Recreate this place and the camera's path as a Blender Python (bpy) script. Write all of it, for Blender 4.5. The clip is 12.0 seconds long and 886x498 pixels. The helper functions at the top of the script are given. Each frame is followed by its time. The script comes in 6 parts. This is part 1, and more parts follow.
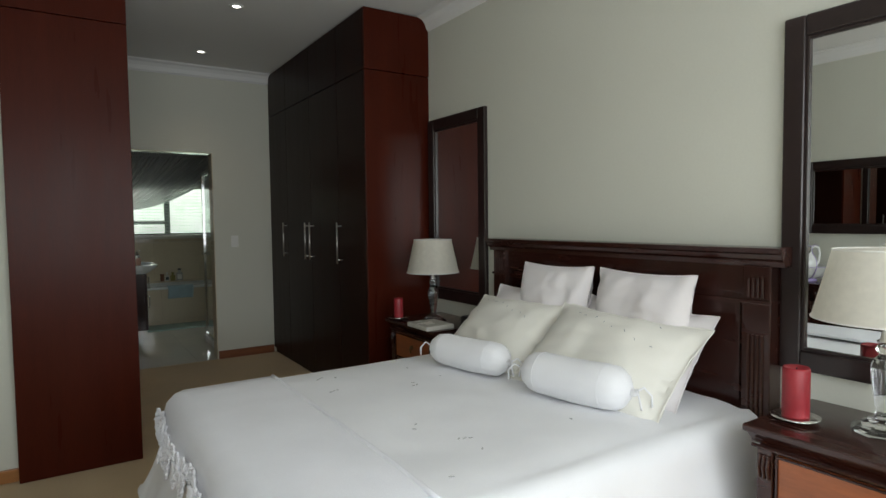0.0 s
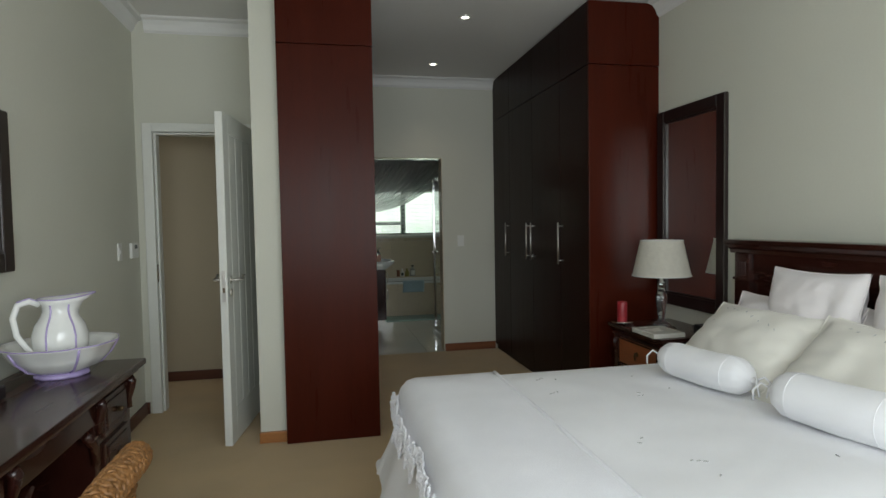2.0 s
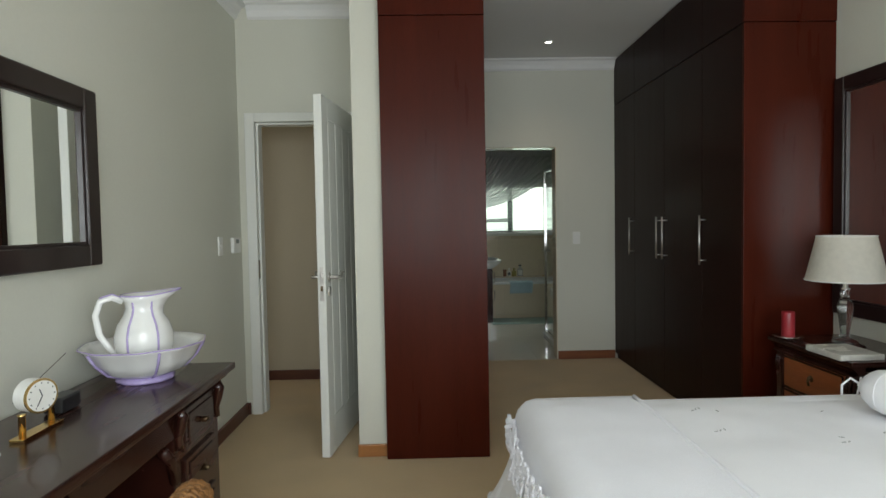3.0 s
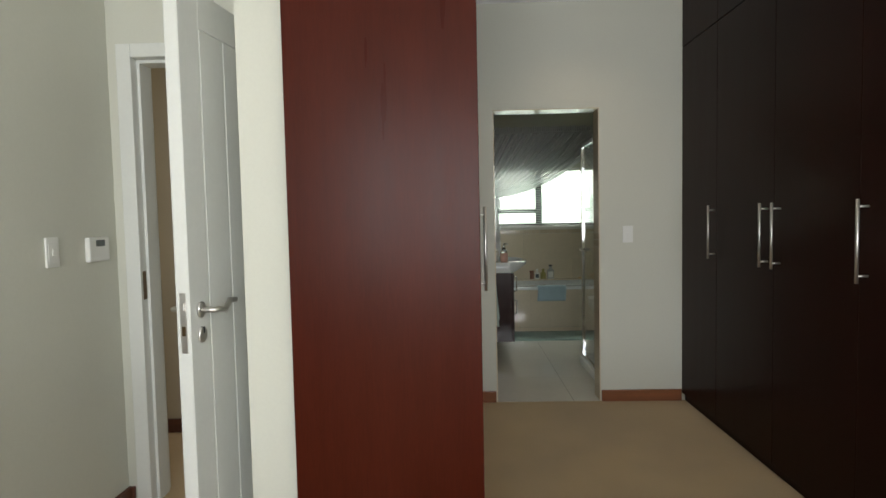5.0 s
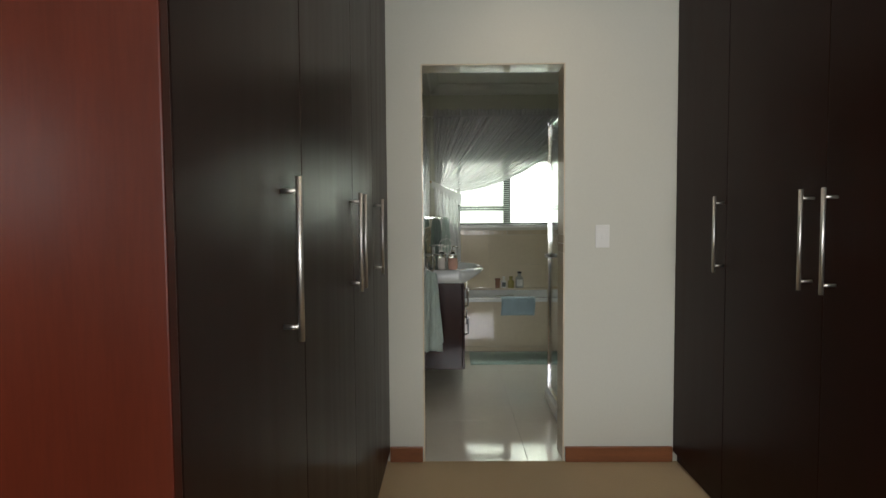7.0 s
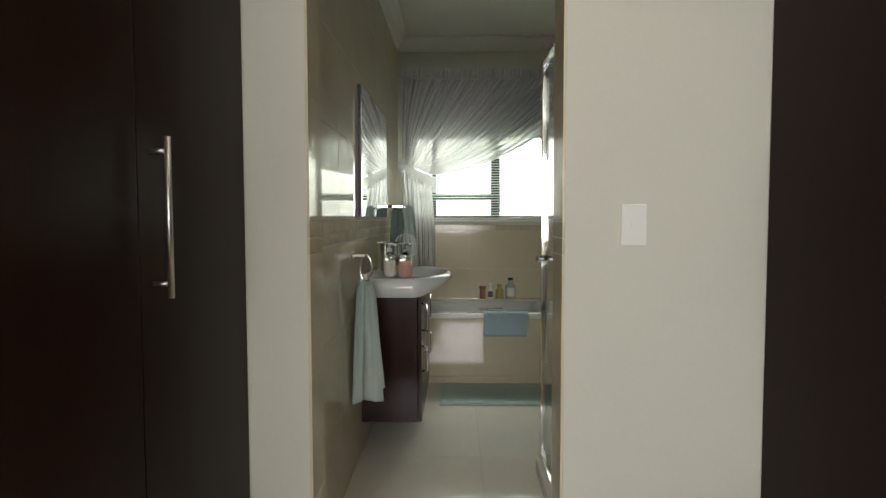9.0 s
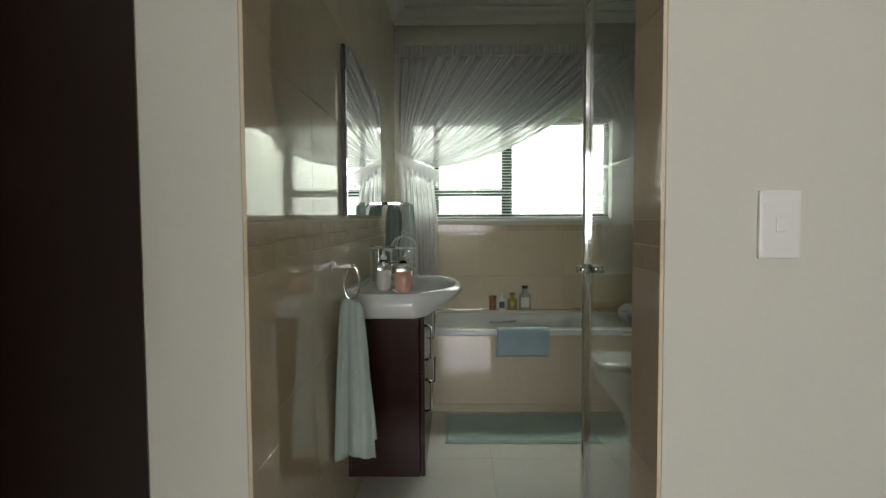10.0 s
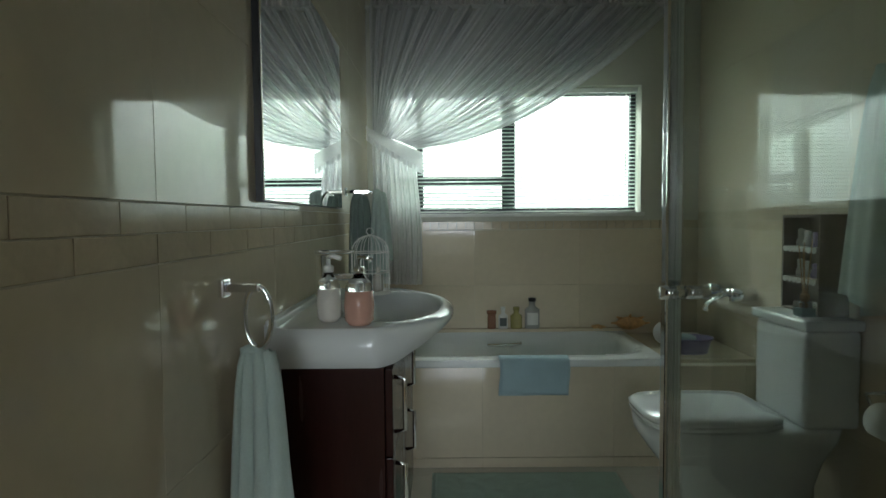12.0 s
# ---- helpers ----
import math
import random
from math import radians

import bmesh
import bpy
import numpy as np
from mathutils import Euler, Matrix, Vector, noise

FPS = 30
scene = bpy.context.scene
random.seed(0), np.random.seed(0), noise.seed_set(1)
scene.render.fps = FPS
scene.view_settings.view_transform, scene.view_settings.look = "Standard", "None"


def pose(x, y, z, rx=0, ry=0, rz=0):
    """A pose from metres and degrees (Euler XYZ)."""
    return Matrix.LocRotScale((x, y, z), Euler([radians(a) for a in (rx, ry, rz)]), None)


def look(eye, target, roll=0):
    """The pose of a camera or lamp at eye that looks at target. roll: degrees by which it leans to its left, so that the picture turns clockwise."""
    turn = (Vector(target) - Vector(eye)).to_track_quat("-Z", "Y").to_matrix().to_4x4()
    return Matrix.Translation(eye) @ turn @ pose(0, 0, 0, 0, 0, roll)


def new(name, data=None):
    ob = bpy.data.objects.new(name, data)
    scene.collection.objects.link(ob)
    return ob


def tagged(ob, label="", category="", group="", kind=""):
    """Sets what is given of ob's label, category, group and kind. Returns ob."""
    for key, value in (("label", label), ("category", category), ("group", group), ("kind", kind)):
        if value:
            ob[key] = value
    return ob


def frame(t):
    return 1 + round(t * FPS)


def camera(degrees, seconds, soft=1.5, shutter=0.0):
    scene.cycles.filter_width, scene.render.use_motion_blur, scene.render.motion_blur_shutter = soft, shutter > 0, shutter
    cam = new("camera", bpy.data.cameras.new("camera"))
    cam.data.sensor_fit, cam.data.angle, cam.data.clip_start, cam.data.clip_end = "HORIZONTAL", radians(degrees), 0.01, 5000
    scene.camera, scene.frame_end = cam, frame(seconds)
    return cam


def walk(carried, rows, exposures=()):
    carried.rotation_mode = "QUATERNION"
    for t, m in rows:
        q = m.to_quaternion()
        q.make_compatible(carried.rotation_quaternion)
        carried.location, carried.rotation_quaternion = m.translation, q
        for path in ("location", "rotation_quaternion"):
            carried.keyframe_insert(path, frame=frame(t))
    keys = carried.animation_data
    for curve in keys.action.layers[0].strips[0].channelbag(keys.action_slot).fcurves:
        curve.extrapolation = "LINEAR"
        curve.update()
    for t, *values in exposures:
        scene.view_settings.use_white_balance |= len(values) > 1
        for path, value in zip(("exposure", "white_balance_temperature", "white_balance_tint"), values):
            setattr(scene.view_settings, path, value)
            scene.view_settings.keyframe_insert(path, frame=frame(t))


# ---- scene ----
cam = camera(74.5, 12.0)
PATH = [
    (0, (0.49, 0.909, 1.36), (1.575, 2.587, 1.258), -0.7),
    (0.5, (0.471, 0.908, 1.336), (1.391, 2.682, 1.244), -0.8),
    (1, (0.486, 0.897, 1.339), (1.246, 2.745, 1.25), -0.8),
    (1.5, (0.484, 0.906, 1.347), (1.081, 2.812, 1.258), -0.9),
    (2, (0.495, 0.942, 1.358), (0.893, 2.9, 1.268), -1.0),
    (2.5, (0.5, 1.089, 1.343), (0.691, 3.078, 1.257), -1.1),
    (2.7, (0.485, 1.203, 1.327), (0.609, 3.197, 1.243), -1.1),
    (4.5, (0.665, 2.504, 1.305), (0.606, 4.5, 1.202), -0.9),
    (5, (0.757, 2.886, 1.31), (0.695, 4.882, 1.2), -1.2),
    (5.5, (0.857, 3.224, 1.285), (0.799, 5.22, 1.175), -0.8),
    (6, (0.938, 3.528, 1.257), (0.888, 5.524, 1.147), -0.6),
    (6.5, (1.018, 3.725, 1.258), (0.982, 5.721, 1.149), -0.5),
    (7, (1.138, 3.969, 1.264), (1.11, 5.966, 1.157), -0.4),
    (9, (1.414, 5.297, 1.185), (1.366, 7.294, 1.079), -0.1),
    (9.5, (1.384, 5.656, 1.174), (1.336, 7.653, 1.068), -0.4),
    (10, (1.358, 5.934, 1.179), (1.316, 7.930, 1.073), -0.3),
    (10.5, (1.365, 6.226, 1.185), (1.334, 8.223, 1.077), -0.2),
    (11, (1.370, 6.433, 1.166), (1.341, 8.430, 1.064), -0.4),
    (11.5, (1.377, 6.650, 1.166), (1.356, 8.647, 1.066), -0.6),
    (12, (1.367, 6.804, 1.146), (1.358, 8.802, 1.042), -0.5),
]
walk(cam, [(t, look(eye, target, roll)) for t, eye, target, roll in PATH],
     exposures=[(0, -1.08, 6500, 10), (1.5, -1.0, 6450, 9), (2.5, -0.72, 6400, 9), (4.5, 0.06, 6600, 12), (5.5, 0.08, 6600, 13), (7, 0.27, 6700, 15), (9, 0.56, 6850, 16), (9.5, 0.5, 6850, 16), (10.5, 0.33, 6400, 12), (12, 0.16, 6050, 7)])

# ---- light and exposure ----
world = bpy.data.worlds.new("sky")
scene.world = world
world.use_nodes = True
_wn, _wl = world.node_tree.nodes, world.node_tree.links
_sky = _wn.new("ShaderNodeTexSky")
_sky.sky_type, _sky.sun_disc = "NISHITA", False
_sky.sun_elevation, _sky.sun_rotation = radians(50), radians(200)
_wl.new(_sky.outputs[0], _wn["Background"].inputs[0])
_wn["Background"].inputs[1].default_value = 0.10
sun = new("sun", bpy.data.lights.new("sun", "SUN"))
sun.data.energy, sun.data.angle, sun.data.color = 1.0, radians(12), (1.0, 0.96, 0.9)
sun.matrix_world = look((0, 0, 0), (-0.35, 0.6, -0.75))


def window_light(name, eye, target, w, h, watts, colour):
    d = bpy.data.lights.new(name, "AREA")
    d.shape, d.size, d.size_y, d.energy, d.color = "RECTANGLE", w, h, watts, colour
    ob = new(name, d)
    ob.matrix_world = look(eye, target)
    return ob


window_light("skylight_bedroom", (1.0, 0.02, 1.525), (1.0, 1.0, 1.525), 2.95, 1.5, 150, (0.92, 0.98, 1.0))
# added fill lamp that brightens the passage; no source is known there
window_light("fill_passage", (-2.55, 6.0, 1.6), (-1.0, 6.0, 1.3), 0.7, 1.2, 7, (1.0, 0.95, 0.86))
# added fill lamp for garden sky, above the sight line through the bathroom window
window_light("sky_fill_bathroom", (1.9, 10.78, 2.50), (2.1, 8.9, 0.5), 2.2, 0.6, 125, (0.90, 1.0, 0.95))


def downlight_lamp(x, y):
    d = bpy.data.lights.new("downlight_beam", "SPOT")
    d.energy, d.color, d.spot_size, d.spot_blend, d.shadow_soft_size = 9, (1.0, 0.80, 0.56), radians(110), 0.9, 0.03
    ob = new("downlight_beam", d)
    ob.matrix_world = look((x, y, 2.838), (x, y + 0.001, 0))


downlight_lamp(1.54, 5.125)
downlight_lamp(1.54, 6.39)

# ---- materials ----
def material(name, colour, rough=0.5, metal=0.0, var=0.12, scale=6.0, grain=60.0, bump=0.0, bump_scale=200.0,
             stretch=(1, 1, 1), coat=0.0, spec=0.5, trans=0.0, ior=1.5, sheen=0.0, island=0.0, rough_var=0.08):
    m = bpy.data.materials.new(name)
    m.use_nodes = True
    nt = m.node_tree
    n, l = nt.nodes, nt.links
    b = n["Principled BSDF"]
    b.inputs["Roughness"].default_value = rough
    b.inputs["Metallic"].default_value = metal
    b.inputs["IOR"].default_value = ior
    b.inputs["Specular IOR Level"].default_value = spec
    b.inputs["Transmission Weight"].default_value = trans
    b.inputs["Coat Weight"].default_value = coat
    b.inputs["Coat Roughness"].default_value = 0.08
    b.inputs["Sheen Weight"].default_value = sheen
    tc = n.new("ShaderNodeTexCoord")
    mp = n.new("ShaderNodeMapping")
    mp.inputs["Scale"].default_value = stretch
    l.new(tc.outputs["Object"], mp.inputs["Vector"])
    big, small = n.new("ShaderNodeTexNoise"), n.new("ShaderNodeTexNoise")
    big.inputs["Scale"].default_value, small.inputs["Scale"].default_value = scale, grain
    big.inputs["Detail"].default_value = 4
    small.inputs["Detail"].default_value = 3
    for t in (big, small):
        l.new(mp.outputs[0], t.inputs["Vector"])
    mix = n.new("ShaderNodeMath")
    mix.operation = "MULTIPLY_ADD"
    l.new(big.outputs["Fac"], mix.inputs[0])
    mix.inputs[1].default_value = 0.6
    half = n.new("ShaderNodeMath")
    half.operation = "MULTIPLY"
    half.inputs[1].default_value = 0.4
    l.new(small.outputs["Fac"], half.inputs[0])
    l.new(half.outputs[0], mix.inputs[2])
    ramp = n.new("ShaderNodeValToRGB")
    ramp.color_ramp.elements[0].position, ramp.color_ramp.elements[1].position = 0.3, 0.7
    ramp.color_ramp.elements[0].color = (*[c * (1 - var) for c in colour], 1)
    ramp.color_ramp.elements[1].color = (*[min(1, c * (1 + var)) for c in colour], 1)
    l.new(mix.outputs[0], ramp.inputs[0])
    out = ramp.outputs[0]
    if island:
        oi = n.new("ShaderNodeObjectInfo")
        hsv = n.new("ShaderNodeHueSaturation")
        mr = n.new("ShaderNodeMapRange")
        mr.inputs["To Min"].default_value, mr.inputs["To Max"].default_value = 1 - island, 1 + island
        l.new(oi.outputs["Random"], mr.inputs["Value"])
        l.new(mr.outputs[0], hsv.inputs["Value"])
        l.new(out, hsv.inputs["Color"])
        out = hsv.outputs[0]
    l.new(out, b.inputs["Base Color"])
    if rough_var:
        rr = n.new("ShaderNodeMapRange")
        rr.inputs["From Min"].default_value, rr.inputs["From Max"].default_value = 0.3, 0.7
        rr.inputs["To Min"].default_value, rr.inputs["To Max"].default_value = max(0.01, rough * (1 - rough_var * 2)), min(1, rough * (1 + rough_var * 2))
        l.new(big.outputs["Fac"], rr.inputs["Value"])
        l.new(rr.outputs[0], b.inputs["Roughness"])
    if bump:
        bt = n.new("ShaderNodeTexNoise")
        bt.inputs["Scale"].default_value, bt.inputs["Detail"].default_value = bump_scale, 4
        l.new(mp.outputs[0], bt.inputs["Vector"])
        bp = n.new("ShaderNodeBump")
        bp.inputs["Strength"].default_value, bp.inputs["Distance"].default_value = bump, 0.004
        l.new(bt.outputs["Fac"], bp.inputs["Height"])
        l.new(bp.outputs[0], b.inputs["Normal"])
    return m


def glowing(name, colour, strength):
    m = bpy.data.materials.new(name)
    m.use_nodes = True
    b = m.node_tree.nodes["Principled BSDF"]
    b.inputs["Base Color"].default_value = (0.8, 0.8, 0.8, 1)
    b.inputs["Emission Color"].default_value = (*colour, 1)
    b.inputs["Emission Strength"].default_value = strength
    return m


def thin_glass(name, tint, gloss=0.05):
    m = bpy.data.materials.new(name)
    m.use_nodes = True
    n, l = m.node_tree.nodes, m.node_tree.links
    n.remove(n["Principled BSDF"])
    tr, gl, mx, fr = n.new("ShaderNodeBsdfTransparent"), n.new("ShaderNodeBsdfGlossy"), n.new("ShaderNodeMixShader"), n.new("ShaderNodeLayerWeight")
    tr.inputs[0].default_value = (*tint, 1)
    gl.inputs["Roughness"].default_value = 0.01
    pw, ma = n.new("ShaderNodeMath"), n.new("ShaderNodeMath")
    fr.inputs[0].default_value = 0.5
    pw.operation, pw.inputs[1].default_value = "POWER", 5.0
    ma.operation, ma.inputs[1].default_value, ma.inputs[2].default_value = "MULTIPLY_ADD", 0.9, gloss
    l.new(fr.outputs["Facing"], pw.inputs[0])
    l.new(pw.outputs[0], ma.inputs[0])
    l.new(ma.outputs[0], mx.inputs[0])
    l.new(tr.outputs[0], mx.inputs[1])
    l.new(gl.outputs[0], mx.inputs[2])
    l.new(mx.outputs[0], n["Material Output"].inputs[0])
    return m


def sheer(name, colour, clear):
    m = bpy.data.materials.new(name)
    m.use_nodes = True
    n, l = m.node_tree.nodes, m.node_tree.links
    n.remove(n["Principled BSDF"])
    tr, tl, df = n.new("ShaderNodeBsdfTransparent"), n.new("ShaderNodeBsdfTranslucent"), n.new("ShaderNodeBsdfDiffuse")
    a, b = n.new("ShaderNodeMixShader"), n.new("ShaderNodeMixShader")
    tc, nz, mr = n.new("ShaderNodeTexCoord"), n.new("ShaderNodeTexNoise"), n.new("ShaderNodeMapRange")
    nz.inputs["Scale"].default_value = 40
    l.new(tc.outputs["Object"], nz.inputs["Vector"])
    mr.inputs["To Min"].default_value, mr.inputs["To Max"].default_value = clear - 0.08, clear + 0.08
    l.new(nz.outputs["Fac"], mr.inputs["Value"])
    tl.inputs[0].default_value = df.inputs[0].default_value = (*colour, 1)
    a.inputs[0].default_value = 0.42
    l.new(df.outputs[0], a.inputs[1])
    l.new(tl.outputs[0], a.inputs[2])
    l.new(mr.outputs[0], b.inputs[0])
    l.new(a.outputs[0], b.inputs[1])
    l.new(tr.outputs[0], b.inputs[2])
    l.new(b.outputs[0], n["Material Output"].inputs[0])
    return m


WALL = material("wall_paint", (0.63, 0.63, 0.55), 0.85, var=0.03, scale=1.5, grain=90, bump=0.08, bump_scale=180)
CEIL = material("ceiling_paint", (0.78, 0.78, 0.77), 0.9, var=0.02, scale=2, bump=0.04)
PASSAGE = material("passage_paint", (0.52, 0.46, 0.34), 0.85, var=0.03, scale=2, bump=0.06)
CARPET = material("carpet", (0.54, 0.39, 0.21), 0.95, var=0.16, scale=2.2, grain=260, bump=0.8, bump_scale=500, sheen=0.2)
SKIRT = material("skirting_wood", (0.22, 0.075, 0.028), 0.4, var=0.25, scale=3, grain=40, stretch=(1, 1, 12), coat=0.2)
# brighter skirting tone for the pier, with the light on it painted in
SKIRT_LIT = material("lit_orange_skirting_wood", (0.36, 0.15, 0.045), 0.4, var=0.25, scale=3, grain=40, stretch=(1, 1, 12), coat=0.2)
SKIRT_DARK = material("dark_skirting_wood", (0.10, 0.035, 0.02), 0.4, var=0.25, scale=3, grain=40, stretch=(1, 1, 12))
# one mahogany in two tones: light painted into end panels, shade into doors
MAHOG_LIT = material("lit_mahogany_veneer", (0.055, 0.0085, 0.0035), 0.30, rough_var=0.05, var=0.2, scale=2.2, grain=26, stretch=(7, 7, 0.6), spec=0.12)
MAHOG_SHADED = material("shaded_mahogany_door", (0.020, 0.0062, 0.0038), 0.33, rough_var=0.05, var=0.16, scale=2.0, grain=22, stretch=(7, 7, 0.6), spec=0.09)
DARKWOOD = material("dark_carved_wood", (0.032, 0.0085, 0.0055), 0.25, var=0.18, scale=3, grain=30, stretch=(5, 0.7, 5), coat=0.2)
ORANGEWOOD = material("cherry_drawer_wood", (0.30, 0.085, 0.025), 0.35, var=0.25, scale=3, grain=30, stretch=(5, 0.7, 5), coat=0.3)
BLACKWOOD = material("black_brown_frame_wood", (0.020, 0.011, 0.010), 0.35, var=0.3, scale=4, grain=40, coat=0.15, bump=0.03)
DOORPAINT = material("white_door_paint", (0.74, 0.75, 0.71), 0.4, var=0.03, scale=3, bump=0.03, bump_scale=80)
STEEL = material("brushed_steel", (0.66, 0.64, 0.61), 0.40, 1.0, var=0.05, scale=10, grain=150, stretch=(1, 1, 0.1))
CHROME = material("chrome", (0.78, 0.79, 0.80), 0.06, 1.0, var=0.02)
BRASS = material("brass", (0.78, 0.55, 0.22), 0.18, 1.0, var=0.05)
OLDBRASS = material("old_brass", (0.16, 0.11, 0.06), 0.4, 1.0, var=0.2)
MIRROR = material("mirror_silver", (0.88, 0.9, 0.89), 0.005, 1.0, var=0.0, rough_var=0)
LINEN = material("white_bed_linen", (0.86, 0.86, 0.88), 0.9, var=0.03, scale=5, grain=300, bump=0.25, bump_scale=420, sheen=0.2)
THROWM = material("white_woven_throw", (0.86, 0.86, 0.90), 0.95, var=0.05, scale=5, grain=260, bump=0.7, bump_scale=300, sheen=0.3)
CREAM = material("cream_pillow_cotton", (0.82, 0.80, 0.73), 0.9, var=0.03, scale=6, grain=260, bump=0.2, bump_scale=400, sheen=0.2)
PINKW = material("pale_pink_pillow_cotton", (0.80, 0.76, 0.76), 0.9, var=0.03, scale=6, grain=260, bump=0.2, bump_scale=400, sheen=0.2)
STITCH = material("grey_embroidery_thread", (0.42, 0.42, 0.42), 0.8, var=0.2)
BASEFAB = material("grey_base_fabric", (0.22, 0.22, 0.25), 0.95, var=0.1, grain=200, bump=0.3)
SHADE = sheer("lampshade_fabric", (0.80, 0.77, 0.68), 0.05)
CRYSTAL = material("crystal_glass", (0.95, 0.96, 0.96), 0.03, trans=1.0, var=0.0, ior=1.5, rough_var=0)
SILVER = material("silver_plate", (0.72, 0.71, 0.68), 0.2, 1.0, var=0.08)
CANDLE = material("red_wax", (0.30, 0.022, 0.03), 0.45, var=0.12, scale=12, bump=0.05)
MARBLE = material("pale_marble", (0.62, 0.61, 0.55), 0.25, var=0.14, scale=9, grain=60)
PORCELAIN = material("white_porcelain", (0.80, 0.80, 0.78), 0.12, var=0.02, coat=0.4)
LILAC = material("lilac_glaze", (0.42, 0.34, 0.60), 0.15, var=0.15, scale=20, coat=0.4)
WICKER = material("honey_wicker", (0.23, 0.105, 0.03), 0.55, var=0.45, scale=25, grain=120, bump=0.2)
BLACKP = material("black_plastic", (0.015, 0.015, 0.016), 0.35, var=0.1)
WHITEP = material("white_plastic", (0.78, 0.78, 0.74), 0.35, var=0.02)
GREYP = material("grey_display", (0.10, 0.115, 0.11), 0.2, var=0.1)
TILE = material("cream_polished_tile", (0.66, 0.575, 0.43), 0.05, var=0.05, scale=3, grain=30, spec=0.42, island=0.03, rough_var=0.02)
BAND = material("tumbled_band_tile", (0.59, 0.50, 0.36), 0.15, var=0.10, scale=14, grain=80, island=0.08, bump=0.08, bump_scale=90)
GROUT = material("pale_grout", (0.60, 0.55, 0.43), 0.7, var=0.06, grain=200, bump=0.2)
FLOORTILE = material("polished_floor_tile", (0.76, 0.74, 0.67), 0.06, var=0.04, scale=3, grain=25, coat=0.4, island=0.02, rough_var=0.02)
CERAMIC = material("white_sanitary_ceramic", (0.80, 0.82, 0.81), 0.08, var=0.01, coat=0.5, rough_var=0.02)
ACRYL = material("white_bath_acrylic", (0.78, 0.80, 0.78), 0.15, var=0.02, coat=0.3)
VANITYW = material("vanity_mahogany", (0.026, 0.007, 0.005), 0.25, var=0.2, scale=2.2, grain=26, stretch=(7, 7, 0.6), spec=0.3, coat=0.05)
TEAL = material("pale_green_terry", (0.50, 0.60, 0.55), 0.95, var=0.1, scale=12, grain=260, bump=0.8, bump_scale=420, sheen=0.3)
BLUET = material("pale_blue_terry", (0.40, 0.54, 0.58), 0.95, var=0.08, scale=12, grain=260, bump=0.8, bump_scale=420, sheen=0.3)
DGREEN = material("grey_green_terry", (0.22, 0.28, 0.25), 0.95, var=0.1, scale=12, grain=260, bump=0.8, bump_scale=420, sheen=0.3)
MAT = material("pale_aqua_mat", (0.42, 0.56, 0.50), 0.95, var=0.1, scale=12, grain=200, bump=0.9, bump_scale=300, sheen=0.2)
SHEER = sheer("sheer_curtain", (0.88, 0.88, 0.88), 0.24)
SHEER2 = sheer("gathered_sheer_curtain", (0.86, 0.86, 0.86), 0.12)
ALU = material("black_window_aluminium", (0.012, 0.013, 0.015), 0.4, var=0.1)
SLAT = sheer("blind_slat", (0.55, 0.62, 0.56), 0.10)
GLASS = thin_glass("clear_shower_glass", (0.985, 1.0, 0.995), 0.055)
PANE = thin_glass("window_glass", (0.97, 0.98, 0.97))
LAMPON = glowing("downlight_lamp", (1.0, 0.95, 0.85), 12)
OUTSIDE = glowing("bright_garden_light", (0.90, 1.0, 0.93), 1.0)
_n, _l = OUTSIDE.node_tree.nodes, OUTSIDE.node_tree.links
_tc, _nz, _rp = _n.new("ShaderNodeTexCoord"), _n.new("ShaderNodeTexNoise"), _n.new("ShaderNodeValToRGB")
_nz.inputs["Scale"].default_value, _nz.inputs["Detail"].default_value = 1.6, 5
_rp.color_ramp.elements[0].position, _rp.color_ramp.elements[1].position = 0.38, 0.6
_rp.color_ramp.elements[0].color, _rp.color_ramp.elements[1].color = (0.42, 0.62, 0.42, 1), (0.95, 1.0, 0.97, 1)
_l.new(_tc.outputs["Object"], _nz.inputs["Vector"])
_l.new(_nz.outputs["Fac"], _rp.inputs[0])
_l.new(_rp.outputs[0], _n["Principled BSDF"].inputs["Emission Color"])
SOAPW = material("milky_soap", (0.70, 0.66, 0.60), 0.15, var=0.05, coat=0.5)
SOAPP = material("pink_soap", (0.62, 0.36, 0.28), 0.15, var=0.05, coat=0.5)
OLIVE = material("olive_bottle", (0.34, 0.30, 0.10), 0.15, var=0.1, coat=0.5)
AMBER = material("amber_bottle", (0.26, 0.12, 0.07), 0.15, var=0.1, coat=0.5)
CLEARB = material("grey_glass_bottle", (0.42, 0.42, 0.38), 0.1, var=0.1, coat=0.5)
LABEL = material("paper_label", (0.74, 0.73, 0.68), 0.7, var=0.03)
PURPLE = material("purple_plastic", (0.17, 0.14, 0.34), 0.4, var=0.1)
SHELL = material("orange_sea_shell", (0.58, 0.34, 0.14), 0.5, var=0.25, scale=30)
REED = material("reed_stick", (0.42, 0.26, 0.12), 0.7, var=0.15)
GREYWOOD = material("grey_brown_shelf_wood", (0.16, 0.125, 0.105), 0.6, var=0.2, scale=5, grain=40, stretch=(4, 4, 0.6))
STRIPE = material("red_striped_cloth", (0.36, 0.05, 0.06), 0.9, var=0.3, scale=30)

# ---- building helpers ----
ORG = {}


def setm(o, mat):
    o.data.materials.append(mat)
    return o


def thing(name, base, label, category, group="", kind=""):
    e = new(name)
    e.location = base
    ORG[e.name] = Vector(base)
    return tagged(e, label, category, group, kind)


